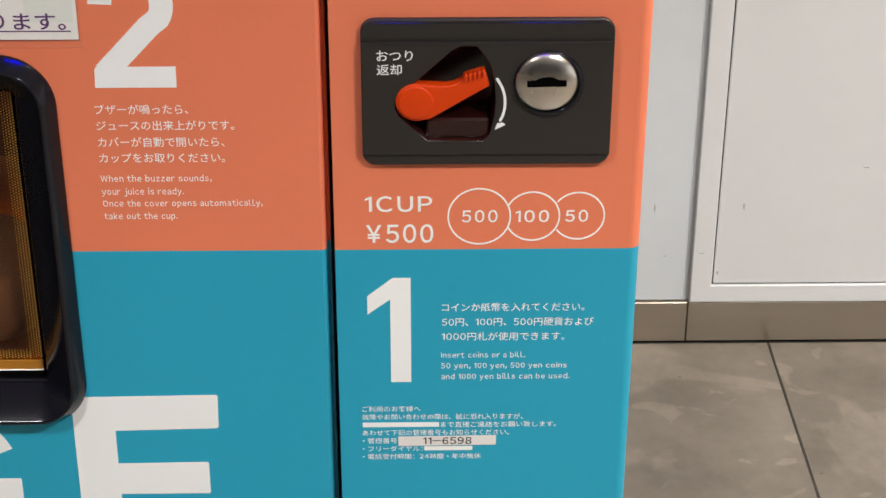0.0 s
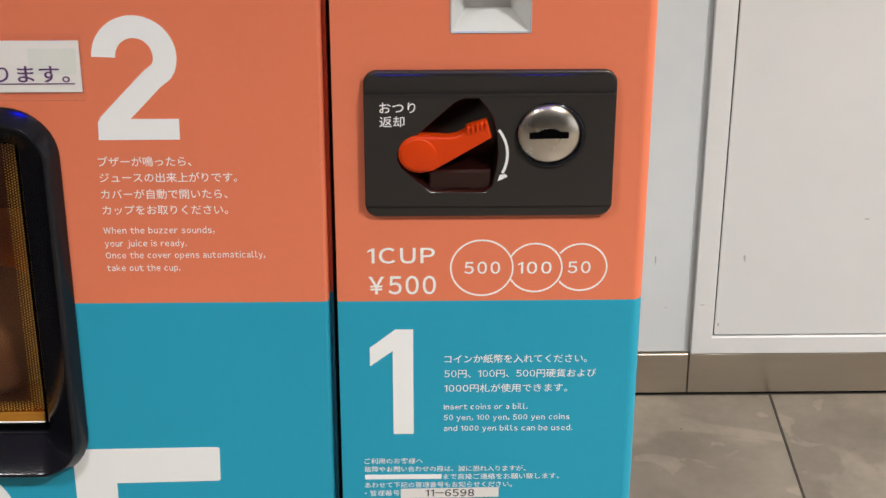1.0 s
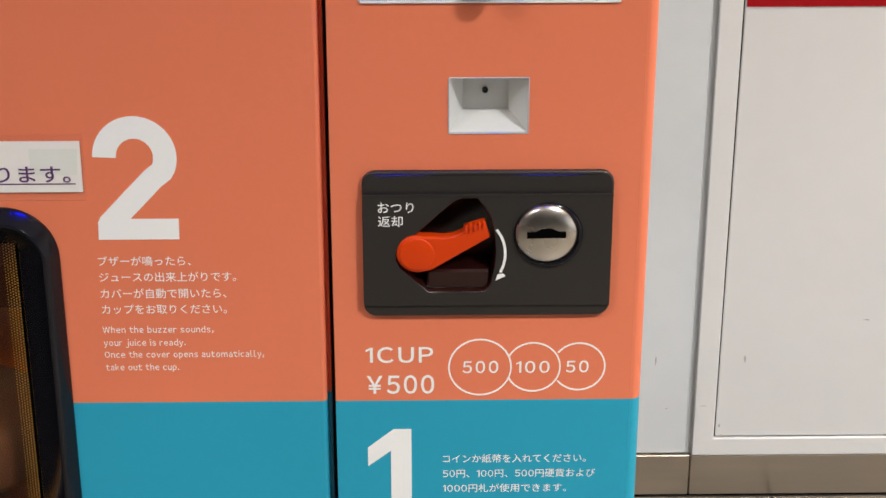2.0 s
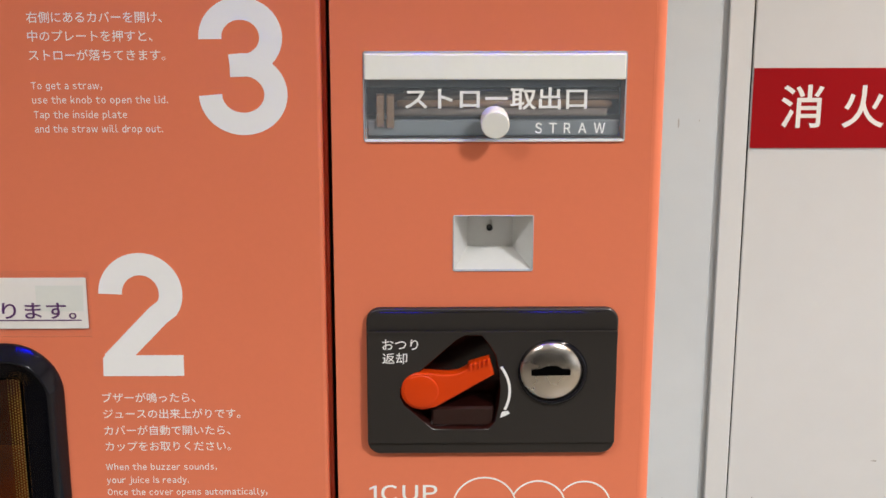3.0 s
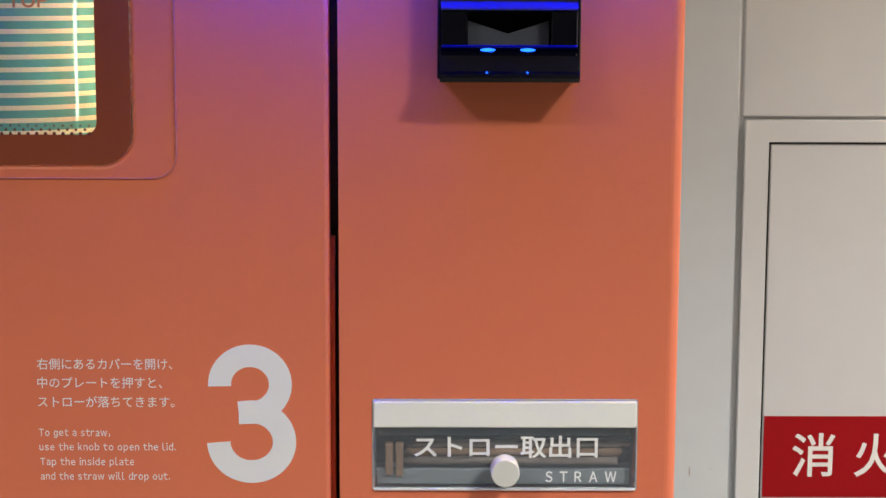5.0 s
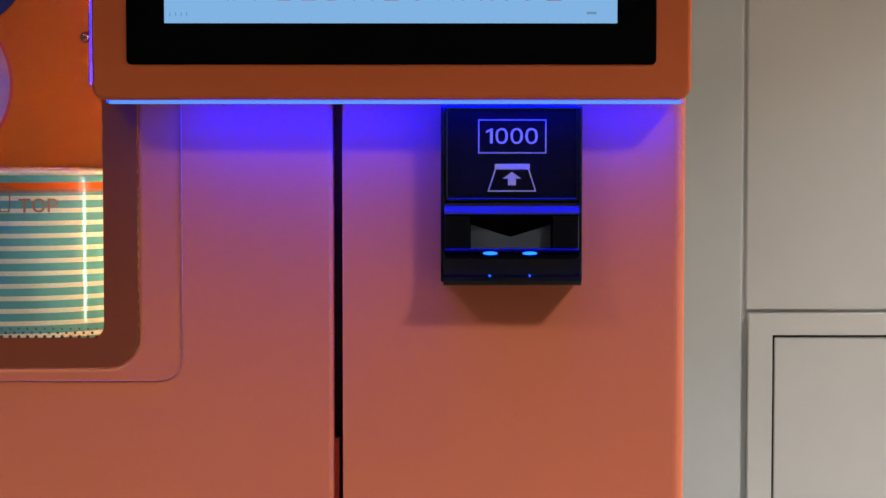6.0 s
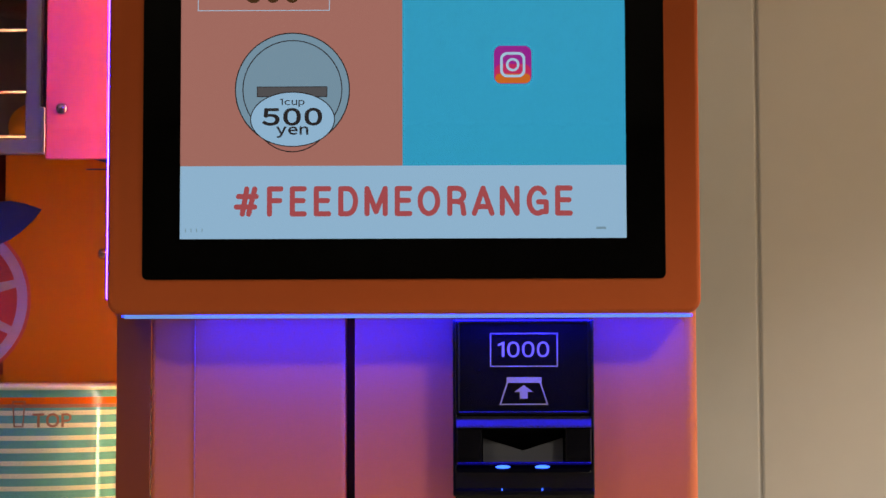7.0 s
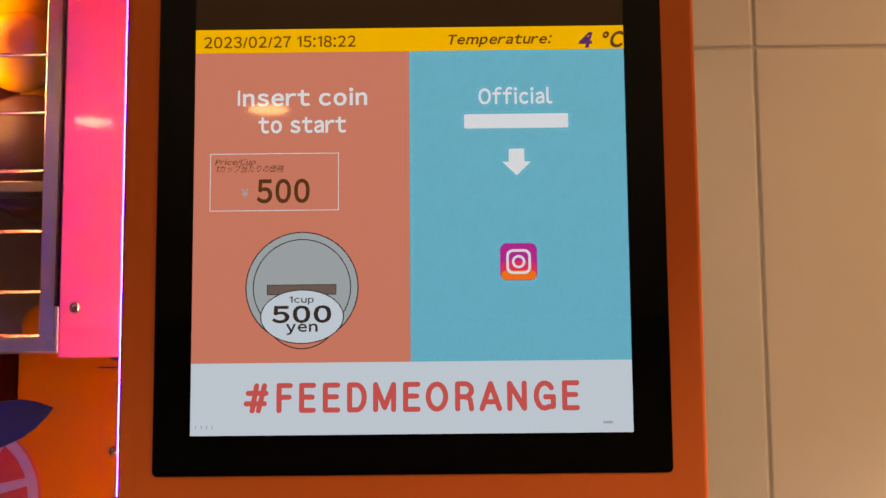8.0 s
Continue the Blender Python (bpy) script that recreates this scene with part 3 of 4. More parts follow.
text("100", 0.0902, 0.1197, 0.7866, 0.0160, P, WHITE_PRINT, rdoor, bold=0.0, space=1.15)
text("50", 0.1339, 0.1540, 0.7868, 0.0158, P, WHITE_PRINT, rdoor, bold=0.0, space=1.15)
for s, a, b, z in (("コインか紙幣を入れてください。", 0.0258, 0.1545, 0.6962), ("50円、100円、500円硬貨および", 0.0258, 0.1633, 0.6808), ("1000円札が使用できます。", 0.0258, 0.1376, 0.6654)):
    text(s, a, b, z, 0.0094, P, WHITE_PRINT, rdoor, bold=0.004)
for s, a, b, z in (("Insert coins or a bill.", 0.0254, 0.1020, 0.6464), ("50 yen, 100 yen, 500 yen coins", 0.0254, 0.1407, 0.6349), ("and 1000 yen bills can be used.", 0.0254, 0.1438, 0.6231)):
    text(s, a, b, z, 0.0084, P, WHITE_PRINT, rdoor, bold=0.003, space=1.08)
for s, a, b, z in (("ご利用のお客様へ", -0.0480, 0.0061, 0.5880), ("故障やお問い合わせの際は、誠に恐れ入りますが、", -0.0480, 0.1015, 0.5790), ("まで直接ご連絡をお願い致します。", 0.0250, 0.1330, 0.5701),
                   ("あわせて下記の管理番号もお知らせください。", -0.0480, 0.0892, 0.5613), ("・管理番号", -0.0480, -0.0158, 0.5522), ("・フリーダイヤル：", -0.0482, 0.0080, 0.5432), ("・電話受付時間：24時間・年中無休", -0.0482, 0.0630, 0.5342)):
    text(s, a, b, z, 0.0068, P, WHITE_PRINT, rdoor, bold=0.004)
bar(-0.0478, 0.0235, 0.5703, 0.0050, P, WHITE_PRINT, rdoor)
bar(0.0095, 0.0549, 0.5436, 0.0045, P, WHITE_PRINT, rdoor)

# number label
lab = thing("number_label", (0.0312, YF, 0.55), "white paper number label stuck on the teal door", "label")
part("paper", sheet([[(-0.0147, 0.5493), (0.0768, 0.5502), (0.0768, 0.5607), (-0.0147, 0.5599)]], YF - 0.0012, 0.0004), PAPER, lab)
text("11-6598", 0.0086, 0.0540, 0.5515, 0.0108, YF - 0.0012, INK, lab)

# ---- coin panel ----
cp = part("coin_panel", sheet([rounded(-0.0425, 0.1692, 0.8455, 0.9792, 0.0115), CUTOUT], YF - 0.006, 0.006, 0.0015), BLACK_SATIN, vm, "charcoal plastic coin panel with rounded corners")
YC = YF - 0.009
part("face_plate", sheet([[(-0.0420, 0.8566), (0.1688, 0.8566), (0.1686, 0.9592), (-0.0418, 0.9592)], CUTOUT], YC, 0.004, 0.0006), BLACK_SATIN, cp)
part("top_edge", sweep_x([(YF - 0.0064, 0.9760), (YF - 0.0038, 0.9779), (YF - 0.003, 0.9760)], -0.0310, 0.1575), BLACK_GLOSS, cp)
part("ridge", box(-0.0418, 0.1686, YC - 0.0008, YC + 0.001, 0.9580, 0.9598), BLACK_SATIN, cp)
part("recess_wall", swept_ring(CUTOUT[::-1], [(0.0, YF - 0.0090), (0.0007, YF - 0.0085), (0.0007, YF + 0.03)]), SMOKE_RED, cp, "smoked dark red recess")
part("recess_back", sheet([CUTOUT], YF + 0.03, 0.003), SMOKE_RED, cp)
part("recess_step", box(0.012, 0.066, YF - 0.004, YF + 0.028, 0.8700, 0.8880, 0.002, 1), SMOKE_RED, cp)
lever_loop = [(0.0040, 0.8884)] + arc(0.0033, 0.9060, 0.0172, 268, 100, 16) + [(0.0270, 0.9212), (0.0345, 0.9222), (0.0425, 0.9262), (0.0437, 0.9300), (0.0608, 0.9356), (0.0652, 0.9210), (0.0160, 0.8908)]
lv = part("return_lever", sheet([lever_loop], YF - 0.011, 0.012, 0.0022), LEVER, cp, "orange red coin return lever")
for k in range(5):
    part("grip_rib", box(0.0441 + 0.0037 * k, 0.0462 + 0.0037 * k, YF - 0.0132, YF - 0.007, 0.9255 + 0.0013 * k, 0.9316 + 0.0012 * k, 0.0005, 1), LEVER, lv)
part("hub", lathe([(0.0150, 0.0), (0.0146, 0.0008), (0.0136, 0.0010), (0.0, 0.0010)], pose(0.0033, YF - 0.0109, 0.9060, 90), 32), LEVER, lv)
text("おつり", -0.0293, 0.0010, 0.9440, 0.0112, YC, WHITE_PRINT, cp, bold=0.006)
text("返却", -0.0293, -0.0083, 0.9317, 0.0105, YC, WHITE_PRINT, cp, bold=0.006)
figure([ribbon(arc(0.0410, 0.9050, 0.0375, 37, -27, 20), 0.0023)], YC, WHITE_PRINT, cp, "arrow_shaft")
figure([[(0.0722, 0.8862), (0.0703, 0.8802), (0.0790, 0.8845), (0.0772, 0.8868)]], YC, WHITE_PRINT, cp, "arrow_head")
turn = pose(0.1127, YC, 0.9257, 90)
part("slot_ring", lathe([(0.0295, 0.0), (0.0292, 0.0020), (0.0280, 0.0034), (0.0255, 0.0036), (0.0250, 0.0)], turn @ pose(0.0020, -0.0030, 0), 48), BLACK_GLOSS, cp)
sl = part("coin_slot", lathe([(0.0258, 0.0), (0.0258, 0.0046), (0.0255, 0.0056), (0.0246, 0.0066), (0.0232, 0.0074), (0.0210, 0.0084), (0.0180, 0.0094), (0.0130, 0.0106), (0.007, 0.0113), (0.0, 0.0116)], turn, 56), CHROME, cp, "round brushed metal coin slot")
# Flat black plate standing in for the shaded coin opening.
part("slot", sheet([[(0.0960, 0.9243), (0.1288, 0.9248), (0.1288, 0.9296), (0.1225, 0.9300), (0.1175, 0.9330), (0.1085, 0.9330), (0.1030, 0.9298), (0.0960, 0.9293)]], YC - 0.0120, 0.006), SLOT_BLACK, sl)

# ---- coin return cup ----
def frustum(front, back, y0, y1):
    bm = bmesh.new()
    a = [bm.verts.new((x, y0, z)) for x, z in ((front[0], front[2]), (front[1], front[2]), (front[1], front[3]), (front[0], front[3]))]
    b = [bm.verts.new((x, y1, z)) for x, z in ((back[0], back[2]), (back[1], back[2]), (back[1], back[3]), (back[0], back[3]))]
    for i in range(4):
        bm.faces.new((a[i], b[i], b[(i + 1) % 4], a[(i + 1) % 4]))
    bm.faces.new(b)
    return bm


cup = part("coin_return_cup", frustum((0.0308, 0.0960, 1.0114, 1.0590), (0.0432, 0.0815, 1.0190, 1.0575), YF + 0.0008, YF + 0.040), RETURN_WHITE, vm, "white plastic coin return pocket")
part("rim", swept_ring(rounded(0.0299, 0.0968, 1.0106, 1.0598, 0.0018), [(0, YF), (0, YF - 0.0008), (0.0010, YF - 0.0008), (0.0010, YF + 0.002)]), GREY_INNER, cup)
# Black dish in place of the shade in the hole.
part("screw_hole", lathe([(0.0, 0.0), (0.0024, 0.0), (0.0026, 0.001), (0.0026, -0.002)], pose(0.0618, YF + 0.0385, 1.0356, 90), 16), INK, cup)

# ---- straw dispenser ----
sb = part("straw_dispenser", frustum((STRAW[0], STRAW[1], STRAW[2], STRAW[3]), (STRAW[0], STRAW[1], STRAW[2], STRAW[3]), YF + 0.002, YF + 0.040), STRAW_BACK, vm, "straw dispenser with a clear flap lid and knob")
part("rim", swept_ring(rounded(STRAW[0], STRAW[1], STRAW[2], STRAW[3], 0.002), [(0.0, YF + 0.004), (0.0, YF - 0.0006), (0.0009, YF - 0.0006), (0.0009, YF + 0.004)]), GREY_INNER, sb)
part("flap_bar", box(-0.0418, 0.1686, YF - 0.003, YF + 0.006, 1.1752, 1.1966, 0.0012, 2), CREAM, sb, "cream plastic hinge bar")
lid = part("lid", box(-0.0410, 0.1680, YF - 0.0015, YF + 0.0015, 1.1245, 1.1748, 0.0004, 1), VEILED, sb, "clear acrylic lid")
lid.visible_shadow = False
part("lid_edge", box(-0.0415, 0.1685, YF - 0.0025, YF + 0.003, 1.1234, 1.1246), RETURN_WHITE, sb)
part("back_rail", box(-0.040, 0.166, YF + 0.030, YF + 0.034, 1.1602, 1.172, 0.001, 1), STRAW_BACK, sb)
# Near-black plate added in place of the shade inside the slot.
part("straw_shade", box(-0.0405, 0.1675, YF + 0.0325, YF + 0.0345, 1.1370, 1.1600), DARK, sb, "dark plate behind the straws for the slot's shade")
part("inner_plate", box(-0.040, 0.166, YF + 0.012, YF + 0.016, 1.1240, 1.1375, 0.001, 1), STRAW_PLATE, sb)
text("ストロー取出口", -0.0094, 0.1379, 1.1520, 0.0195, YF - 0.0015, WHITE_PRINT, lid, bold=0.018)
text("STRAW", 0.0960, 0.1532, 1.1304, 0.0122, YF - 0.0015, WHITE_PRINT, lid, bold=0.004, space=1.7)
part("knob", lathe([(0.0055, 0.0), (0.0055, 0.004), (0.0108, 0.005), (0.0113, 0.0065), (0.0113, 0.0072), (0.0113, 0.0228), (0.0113, 0.0234), (0.0110, 0.0242), (0.0106, 0.0245), (0.0101, 0.0245), (0.0, 0.0245)], pose(0.0630, YF - 0.0015, 1.1437, 90), 48), KNOB, sb, "round satin aluminium knob")
for k in range(2):
    part("guide", box(-0.0325 + 0.0082 * k, -0.0262 + 0.0082 * k, YF + 0.008, YF + 0.018, 1.1325 - 0.001 * k, 1.1590, 0.001, 1), KRAFT, sb)
for k, (sx, sy, sz) in enumerate(((0.068, 0.020, 1.1420), (0.072, 0.021, 1.1492), (0.070, 0.028, 1.1450), (0.066, 0.028, 1.1525), (0.078, 0.021, 1.1562))):
    st = thing("paper_straw", (sx, YF + sy, sz), "kraft brown paper straw lying in the dispenser" if k == 1 else "grey brown wrapped paper straw lying in the dispenser", "straw", "straws in the dispenser")
    part("tube", lathe([(0.0027, -0.088), (0.0034, -0.088), (0.0034, 0.088), (0.0027, 0.088), (0.0027, -0.088)], pose(sx, YF + sy, sz, 0, 90, 0), 14), KRAFT if k == 1 else STRAW_GREY, st)

# ---- bill acceptor ----
YB = YF - 0.026
ba = part("bill_acceptor", box(0.0098, 0.1155, YB, YF + 0.002, 1.5085, 1.5900, 0.0022, 2), BLACK_GLOSS, vm, "black plastic banknote acceptor lit blue")
part("side_rail", box(0.0082, 0.0108, YB - 0.004, YF + 0.002, 1.4545, 1.5900, 0.0008, 1), BLACK_GLOSS, ba)
part("side_rail", box(0.1147, 0.1170, YB - 0.004, YF + 0.002, 1.4545, 1.5900, 0.0008, 1), BLACK_GLOSS, ba)
part("rim", swept_ring(rounded(0.0112, 0.1143, 1.5170, 1.5895, 0.003), [(0.0, YB + 0.002), (0.0, YB - 0.0022), (0.0006, YB - 0.0028), (0.0016, YB - 0.0028), (0.0026, YB - 0.0002)]), BLACK_GLOSS, ba)
part("lip", sweep_x([(YB, 1.5155), (YB - 0.0070, 1.5085), (YB - 0.0080, 1.5070), (YB + 0.01, 1.5060), (YB + 0.01, 1.5155)], 0.0108, 0.1147), BLACK_SATIN, ba)
part("throat", box(0.0108, 0.1147, YB + 0.018, YF + 0.002, 1.4560, 1.5070), BLACK_GLOSS, ba)
part("throat_cheek", box(0.0108, 0.0305, YB - 0.006, YB + 0.018, 1.4790, 1.5066, 0.001, 1), BLACK_GLOSS, ba)
part("throat_cheek", box(0.0945, 0.1147, YB - 0.006, YB + 0.018, 1.4790, 1.5066, 0.001, 1), BLACK_GLOSS, ba)
part("note_guide", sheet([[(0.0315, 1.4760), (0.0935, 1.4760), (0.0935, 1.4985), (0.0625, 1.4885), (0.0315, 1.4985)]], YB + 0.008, 0.003), GUIDE_GREY, ba, "grey V-shaped note guide")
# Bar added to carry the blue sheen across the slot.
part("sheen_bar", box(0.0112, 0.1143, YB - 0.0066, YB + 0.004, 1.4785, 1.4805, 0.0006, 1), BLUE_SHEEN, ba, "bar across the note slot, blue sheen put in as faint glow")
part("nose", sweep_x([(YB + 0.018, 1.4790), (YB + 0.001, 1.4780), (YB - 0.002, 1.4755), (YB - 0.013, 1.4610), (YB - 0.017, 1.4590), (YB - 0.018, 1.4560), (YB - 0.016, 1.4530), (YF, 1.4530), (YF, 1.4790)], 0.0100, 0.1155), BLACK_GLASS, ba)
for cx in (0.0465, 0.0770):
    part("blue_light", lathe([(0, 0.002), (0.004, 0.0016), (0.0055, 0), (0, 0)], pose(cx, YB - 0.0015, 1.4766, 35) @ Matrix.Diagonal((1.05, 0.36, 0.4, 1)), 16), CYAN_GLOW, ba, "small glowing blue light")
    # Tiny glowing dot in place of a reflection on the nose.
    part("painted_glint", lathe([(0, 0.001), (0.0007, 0.0), (0, 0)], pose(cx - 0.001, YB - 0.0155, 1.4602, 60), 8), CYAN_GLOW, ba)
figure([[(0.0370, 1.5535), (0.0895, 1.5535), (0.0895, 1.5797), (0.0370, 1.5797)], [(0.0379, 1.5544), (0.0886, 1.5544), (0.0886, 1.5788), (0.0379, 1.5788)]], YB, LILAC, ba, "note_outline")
text("1000", 0.0432, 0.0828, 1.5612, 0.0166, YB, LILAC, ba, bold=-0.006)
figure([[(0.0497, 1.5418), (0.0768, 1.5418), (0.0768, 1.5455), (0.0497, 1.5455)]], YB, LILAC, ba, "tray_bar")
figure([[(0.0441, 1.5242), (0.0819, 1.5242), (0.0762, 1.5420), (0.0499, 1.5420)], [(0.0454, 1.5251), (0.0806, 1.5251), (0.0753, 1.5412), (0.0508, 1.5412)]], YB - 0.0001, LILAC, ba, "tray_outline")
figure([[(0.0600, 1.5290), (0.0660, 1.5290), (0.0660, 1.5342), (0.0702, 1.5342), (0.0630, 1.5394), (0.0558, 1.5342), (0.0600, 1.5342)]], YB, LILAC, ba, "arrow")

# ---- cup door ----
cd = part("cup_door", swept_ring(BEZ, [(0.0, YF + 0.001), (0.0, YF - 0.002), (0.0006, YF - 0.003), (0.0012, YF - 0.0039), (0.0088, YF - 0.0155), (0.0095, YF - 0.0162), (0.0105, YF - 0.0164), (0.0115, YF - 0.0160), (0.0125, YF - 0.0150),
                                       (0.0365, YF + 0.0115), (0.0380, YF + 0.014), (0.0385, YF + 0.018), (0.0387, YF + 0.024)]), BLACK_GLOSS, vm, "glossy black cup door frame with smoked glass")
part("gasket", swept_ring(rounded(-0.512, -0.3200, 0.6000, 0.9270, 0.026, 8), [(0.0, YF + 0.020), (0.016, YF + 0.022), (0.024, YF + 0.024)]), SLOT_BLACK, cd)
pane = part("pane", sheet([rounded(-0.512, -0.3200, 0.6000, 0.9270, 0.024, 8)], YF + 0.0245, 0.003), SMOKED, cd, "amber smoked glass")
pane.visible_shadow = False
# No lamp inside: the chamber's amber light is put into its colour.
part("cup_chamber", frustum((-0.52, -0.31, 0.60, 0.95), (-0.50, -0.33, 0.62, 0.94), YF + 0.035, YF + 0.19), AMBER_LIT, cd, "cup chamber coloured amber in place of lamp light")
part("cup_stage", lathe([(0, 0), (0.075, 0), (0.080, 0.01), (0.078, 0.055), (0.06, 0.07), (0, 0.07)], pose(-0.42, YF + 0.11, 0.64), 40), BROWN_GREY, cd)
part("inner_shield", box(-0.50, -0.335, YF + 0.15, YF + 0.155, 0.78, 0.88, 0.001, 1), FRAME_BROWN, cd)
part("glass_edge", box(-0.50, -0.3430, YF + 0.020, YF + 0.0235, 0.6225, 0.6239, 0.0004, 1), CREAM, cd)
part("amber_bar", box(-0.50, -0.3432, YF + 0.021, YF + 0.0238, 0.6239, 0.6325), AMBER_BAR, cd, "amber strip under the dots")
part("sill", box(-0.50, -0.3400, YF + 0.019, YF + 0.0238, 0.6010, 0.6225, 0.002, 2), SLOT_BLACK, cd)
# Clear dots drawn in amber, in place of lit chamber showing through.
dots = bmesh.new()
for i in range(150):
    for j in range(5):
        dx, dz = -0.3440 - 0.0024 * j, 0.636 + 0.0027 * i + (0.00135 if j % 2 else 0)
        if dz > 0.912:
            continue
        bmesh.ops.create_circle(dots, cap_ends=True, segments=6, radius=0.00088 - 0.00009 * j, matrix=pose(dx, YF + 0.0238, dz, 90))
for i in range(36):
    for j in range(4):
        bmesh.ops.create_circle(dots, cap_ends=True, segments=6, radius=0.00090 - 0.00010 * j, matrix=pose(-0.3545 - 0.0027 * i, YF + 0.0238, 0.6345 + 0.0025 * j + (0.00125 if i % 2 else 0), 90))
tagged(part("dot_pattern", dots, DOT_AMBER, cd, "clear dots coloured amber for the lit chamber behind"), kind="stuff")

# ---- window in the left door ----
# Flat band in a darker orange than the door, round the opening.
wf = part("window", sheet([WIN, rounded(-0.84, -0.2566, 1.4087, 2.055, 0.010, 8)], YF - 0.0010, 0.0010), FRAME_BROWN, vm, "burnt orange band round the clear window pane")
cover = part("pane", sheet([rounded(-0.858, -0.2318, 1.3870, 2.078, 0.022, 8)], YF + 0.0005, 0.002), CLEAR, wf, "clear acrylic pane")
cover.visible_shadow = False
part("cover_edge", swept_ring(rounded(-0.90, -0.1947, 1.3742, 2.10, 0.019, 8), [(0.0, YF + 0.001), (0.0, YF - 0.0012), (0.0003, YF - 0.0018), (0.0007, YF - 0.0018), (0.0008, YF + 0.001)]), COVER_EDGE, wf, "thin edge of the clear cover")
frit = bmesh.new()
for i in range(60):
    for j, dot in enumerate((0.0014, 0.0011, 0.0008)):
        bmesh.ops.create_circle(frit, cap_ends=True, segments=8, radius=dot, matrix=pose(-0.2625 - 0.0068 * i - 0.0034 * (j % 2), YF - 0.0012, 1.4095 + 0.0031 * j, 90))
tagged(part("frit_dots", frit, MAROON, wf, "rows of small dark dots"), kind="stuff")

# interior of the fruit window
YI = 1.67
case = part("inner_panel", box(-0.4080, -0.10, YI, YI + 0.006, 1.5424, 1.80), CASE_ORANGE, vm, "bright orange inner panel with a printed fruit slice")
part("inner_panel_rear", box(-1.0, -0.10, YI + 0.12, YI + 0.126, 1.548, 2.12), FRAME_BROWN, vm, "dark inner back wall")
part("inner_panel", box(-1.0, -0.10, YI + 0.1370, YI + 0.142, 1.363, 1.560), CASE_ORANGE, vm)
part("inner_panel_side", box(-0.118, -0.115, YF + 0.04, YI + 0.12, 1.363, 2.12), CASE_ORANGE, vm)
SX, SZ, SR = -0.4590, 1.6170, 0.0760
figure([circle(SX, SZ, SR, 64)], YI, SLICE_RIM, case, "slice_rim")
figure([circle(SX, SZ, SR - 0.0030, 64)], YI - 0.0005, SLICE_PITH, case, "slice_pith")
for k in range(9):
    a0 = 40 * k + 14
    seg = [(SX + 0.016 * math.cos(radians(a0 + 20)), SZ + 0.016 * math.sin(radians(a0 + 20)))] + arc(SX, SZ, SR - 0.0125, a0 + 3.4, a0 + 36.6, 10)
    figure([seg], YI - 0.001, SLICE_FLESH, case, "slice_segment")
figure([[(-0.470, 1.700), (-0.4246, 1.7075), (-0.4034, 1.7092), (-0.3880, 1.7065), (-0.3735, 1.7012), (-0.3805, 1.6920), (-0.3905, 1.6820), (-0.4020, 1.6735), (-0.4200, 1.6650), (-0.4700, 1.6550)]], YI - 0.0012, NAVY, case, "leaf")
figure([[(-0.3298, 1.7490), (-0.2700, 1.7490), (-0.2700, 1.7360), (-0.3050, 1.7420)]], YI, NAVY, case, "leaf")
figure([[(-0.3330, 1.7380), (-0.2700, 1.7380), (-0.2700, 1.7393), (-0.3330, 1.7393)]], YI, NAVY, case, "stem")


def screw(x, y, z, parent):
    s = part("screw", lathe([(0, 0.0032), (0.0030, 0.0030), (0.0048, 0.0018), (0.0054, 0), (0.0, 0)], pose(x, y, z, 90), 24), CHROME, parent, "small round chrome screw")
    # Black bar drawn for the shade in the screw's recess.
    part("cross", box(x - 0.0018, x + 0.0018, y - 0.0035, y - 0.0028, z - 0.0004, z + 0.0004), INK, s)


coral = part("coral_panel", box(-0.3375, -0.12, 1.520, 1.524, 1.7310, 2.11, 0.0008, 1), CORAL, vm, "coral pink acrylic panel")
screw(-0.3240, 1.520, 1.7742, coral)
screw(-0.3165, YI, 1.6600, case)
# Short tube out of view, placed for the can's upright highlight.
part("case_tube", rod((TUBE_X, TUBE_Y, 1.41), (TUBE_X, TUBE_Y, 1.535), 0.003), TUBE_LOW, vm, "unseen warm light tube added inside the window")
# Two more unseen tubes, added to brighten the coral panel and the oranges.
part("case_tube", rod((-0.205, 1.463, 1.56), (-0.205, 1.463, 2.04), 0.005), FILL_TUBE, vm, "unseen warm light tube added inside the window")
part("case_tube", rod((-0.425, 1.538, 1.95), (-0.425, 1.538, 2.09), 0.005), FILL_TUBE, vm, "unseen warm light tube added inside the window")

# fruit rack
rack = thing("fruit_rack", (-0.45, 1.53, 1.736), "stainless steel frame with horizontal rods for oranges", "rack")
part("stile", box(-0.3553, -0.3400, 1.520, 1.530, 1.7365, 2.11, 0.001, 1), STEEL_PLAIN, rack)
part("stile_edge", box(-0.3408, -0.3396, 1.514, 1.530, 1.775, 2.11), ROD, rack)
part("rail", box(-0.75, -0.3400, 1.5195, 1.5295, 1.7355, 1.7480, 0.001, 1), STEEL_PLAIN, rack)
part("foot", box(-0.3412, -0.3376, 1.517, 1.5195, 1.7355, 1.775, 0.0005, 1), STEEL_PLAIN, rack)
for z in (2.0535, 2.0006, 1.9477, 1.8953, 1.8415, 1.7883, 1.7500):
    part("rod", rod((-0.75, 1.520, z), (-0.3540, 1.520, z), 0.0019), ROD, rack)
part("back_plate", box(-0.75, -0.342, 1.640, 1.645, 1.765, 1.885, 0.001, 1), BROWN_GREY, rack)
part("tray", box(-0.75, -0.342, 1.545, 1.62, 1.882, 1.892, 0.001, 1), STEEL, rack)
# Thin dark plate in the gap between the stile and the coral panel.
part("gap_plate", box(-0.3388, -0.3378, 1.524, 1.60, 1.762, 2.11), MAROON, rack)
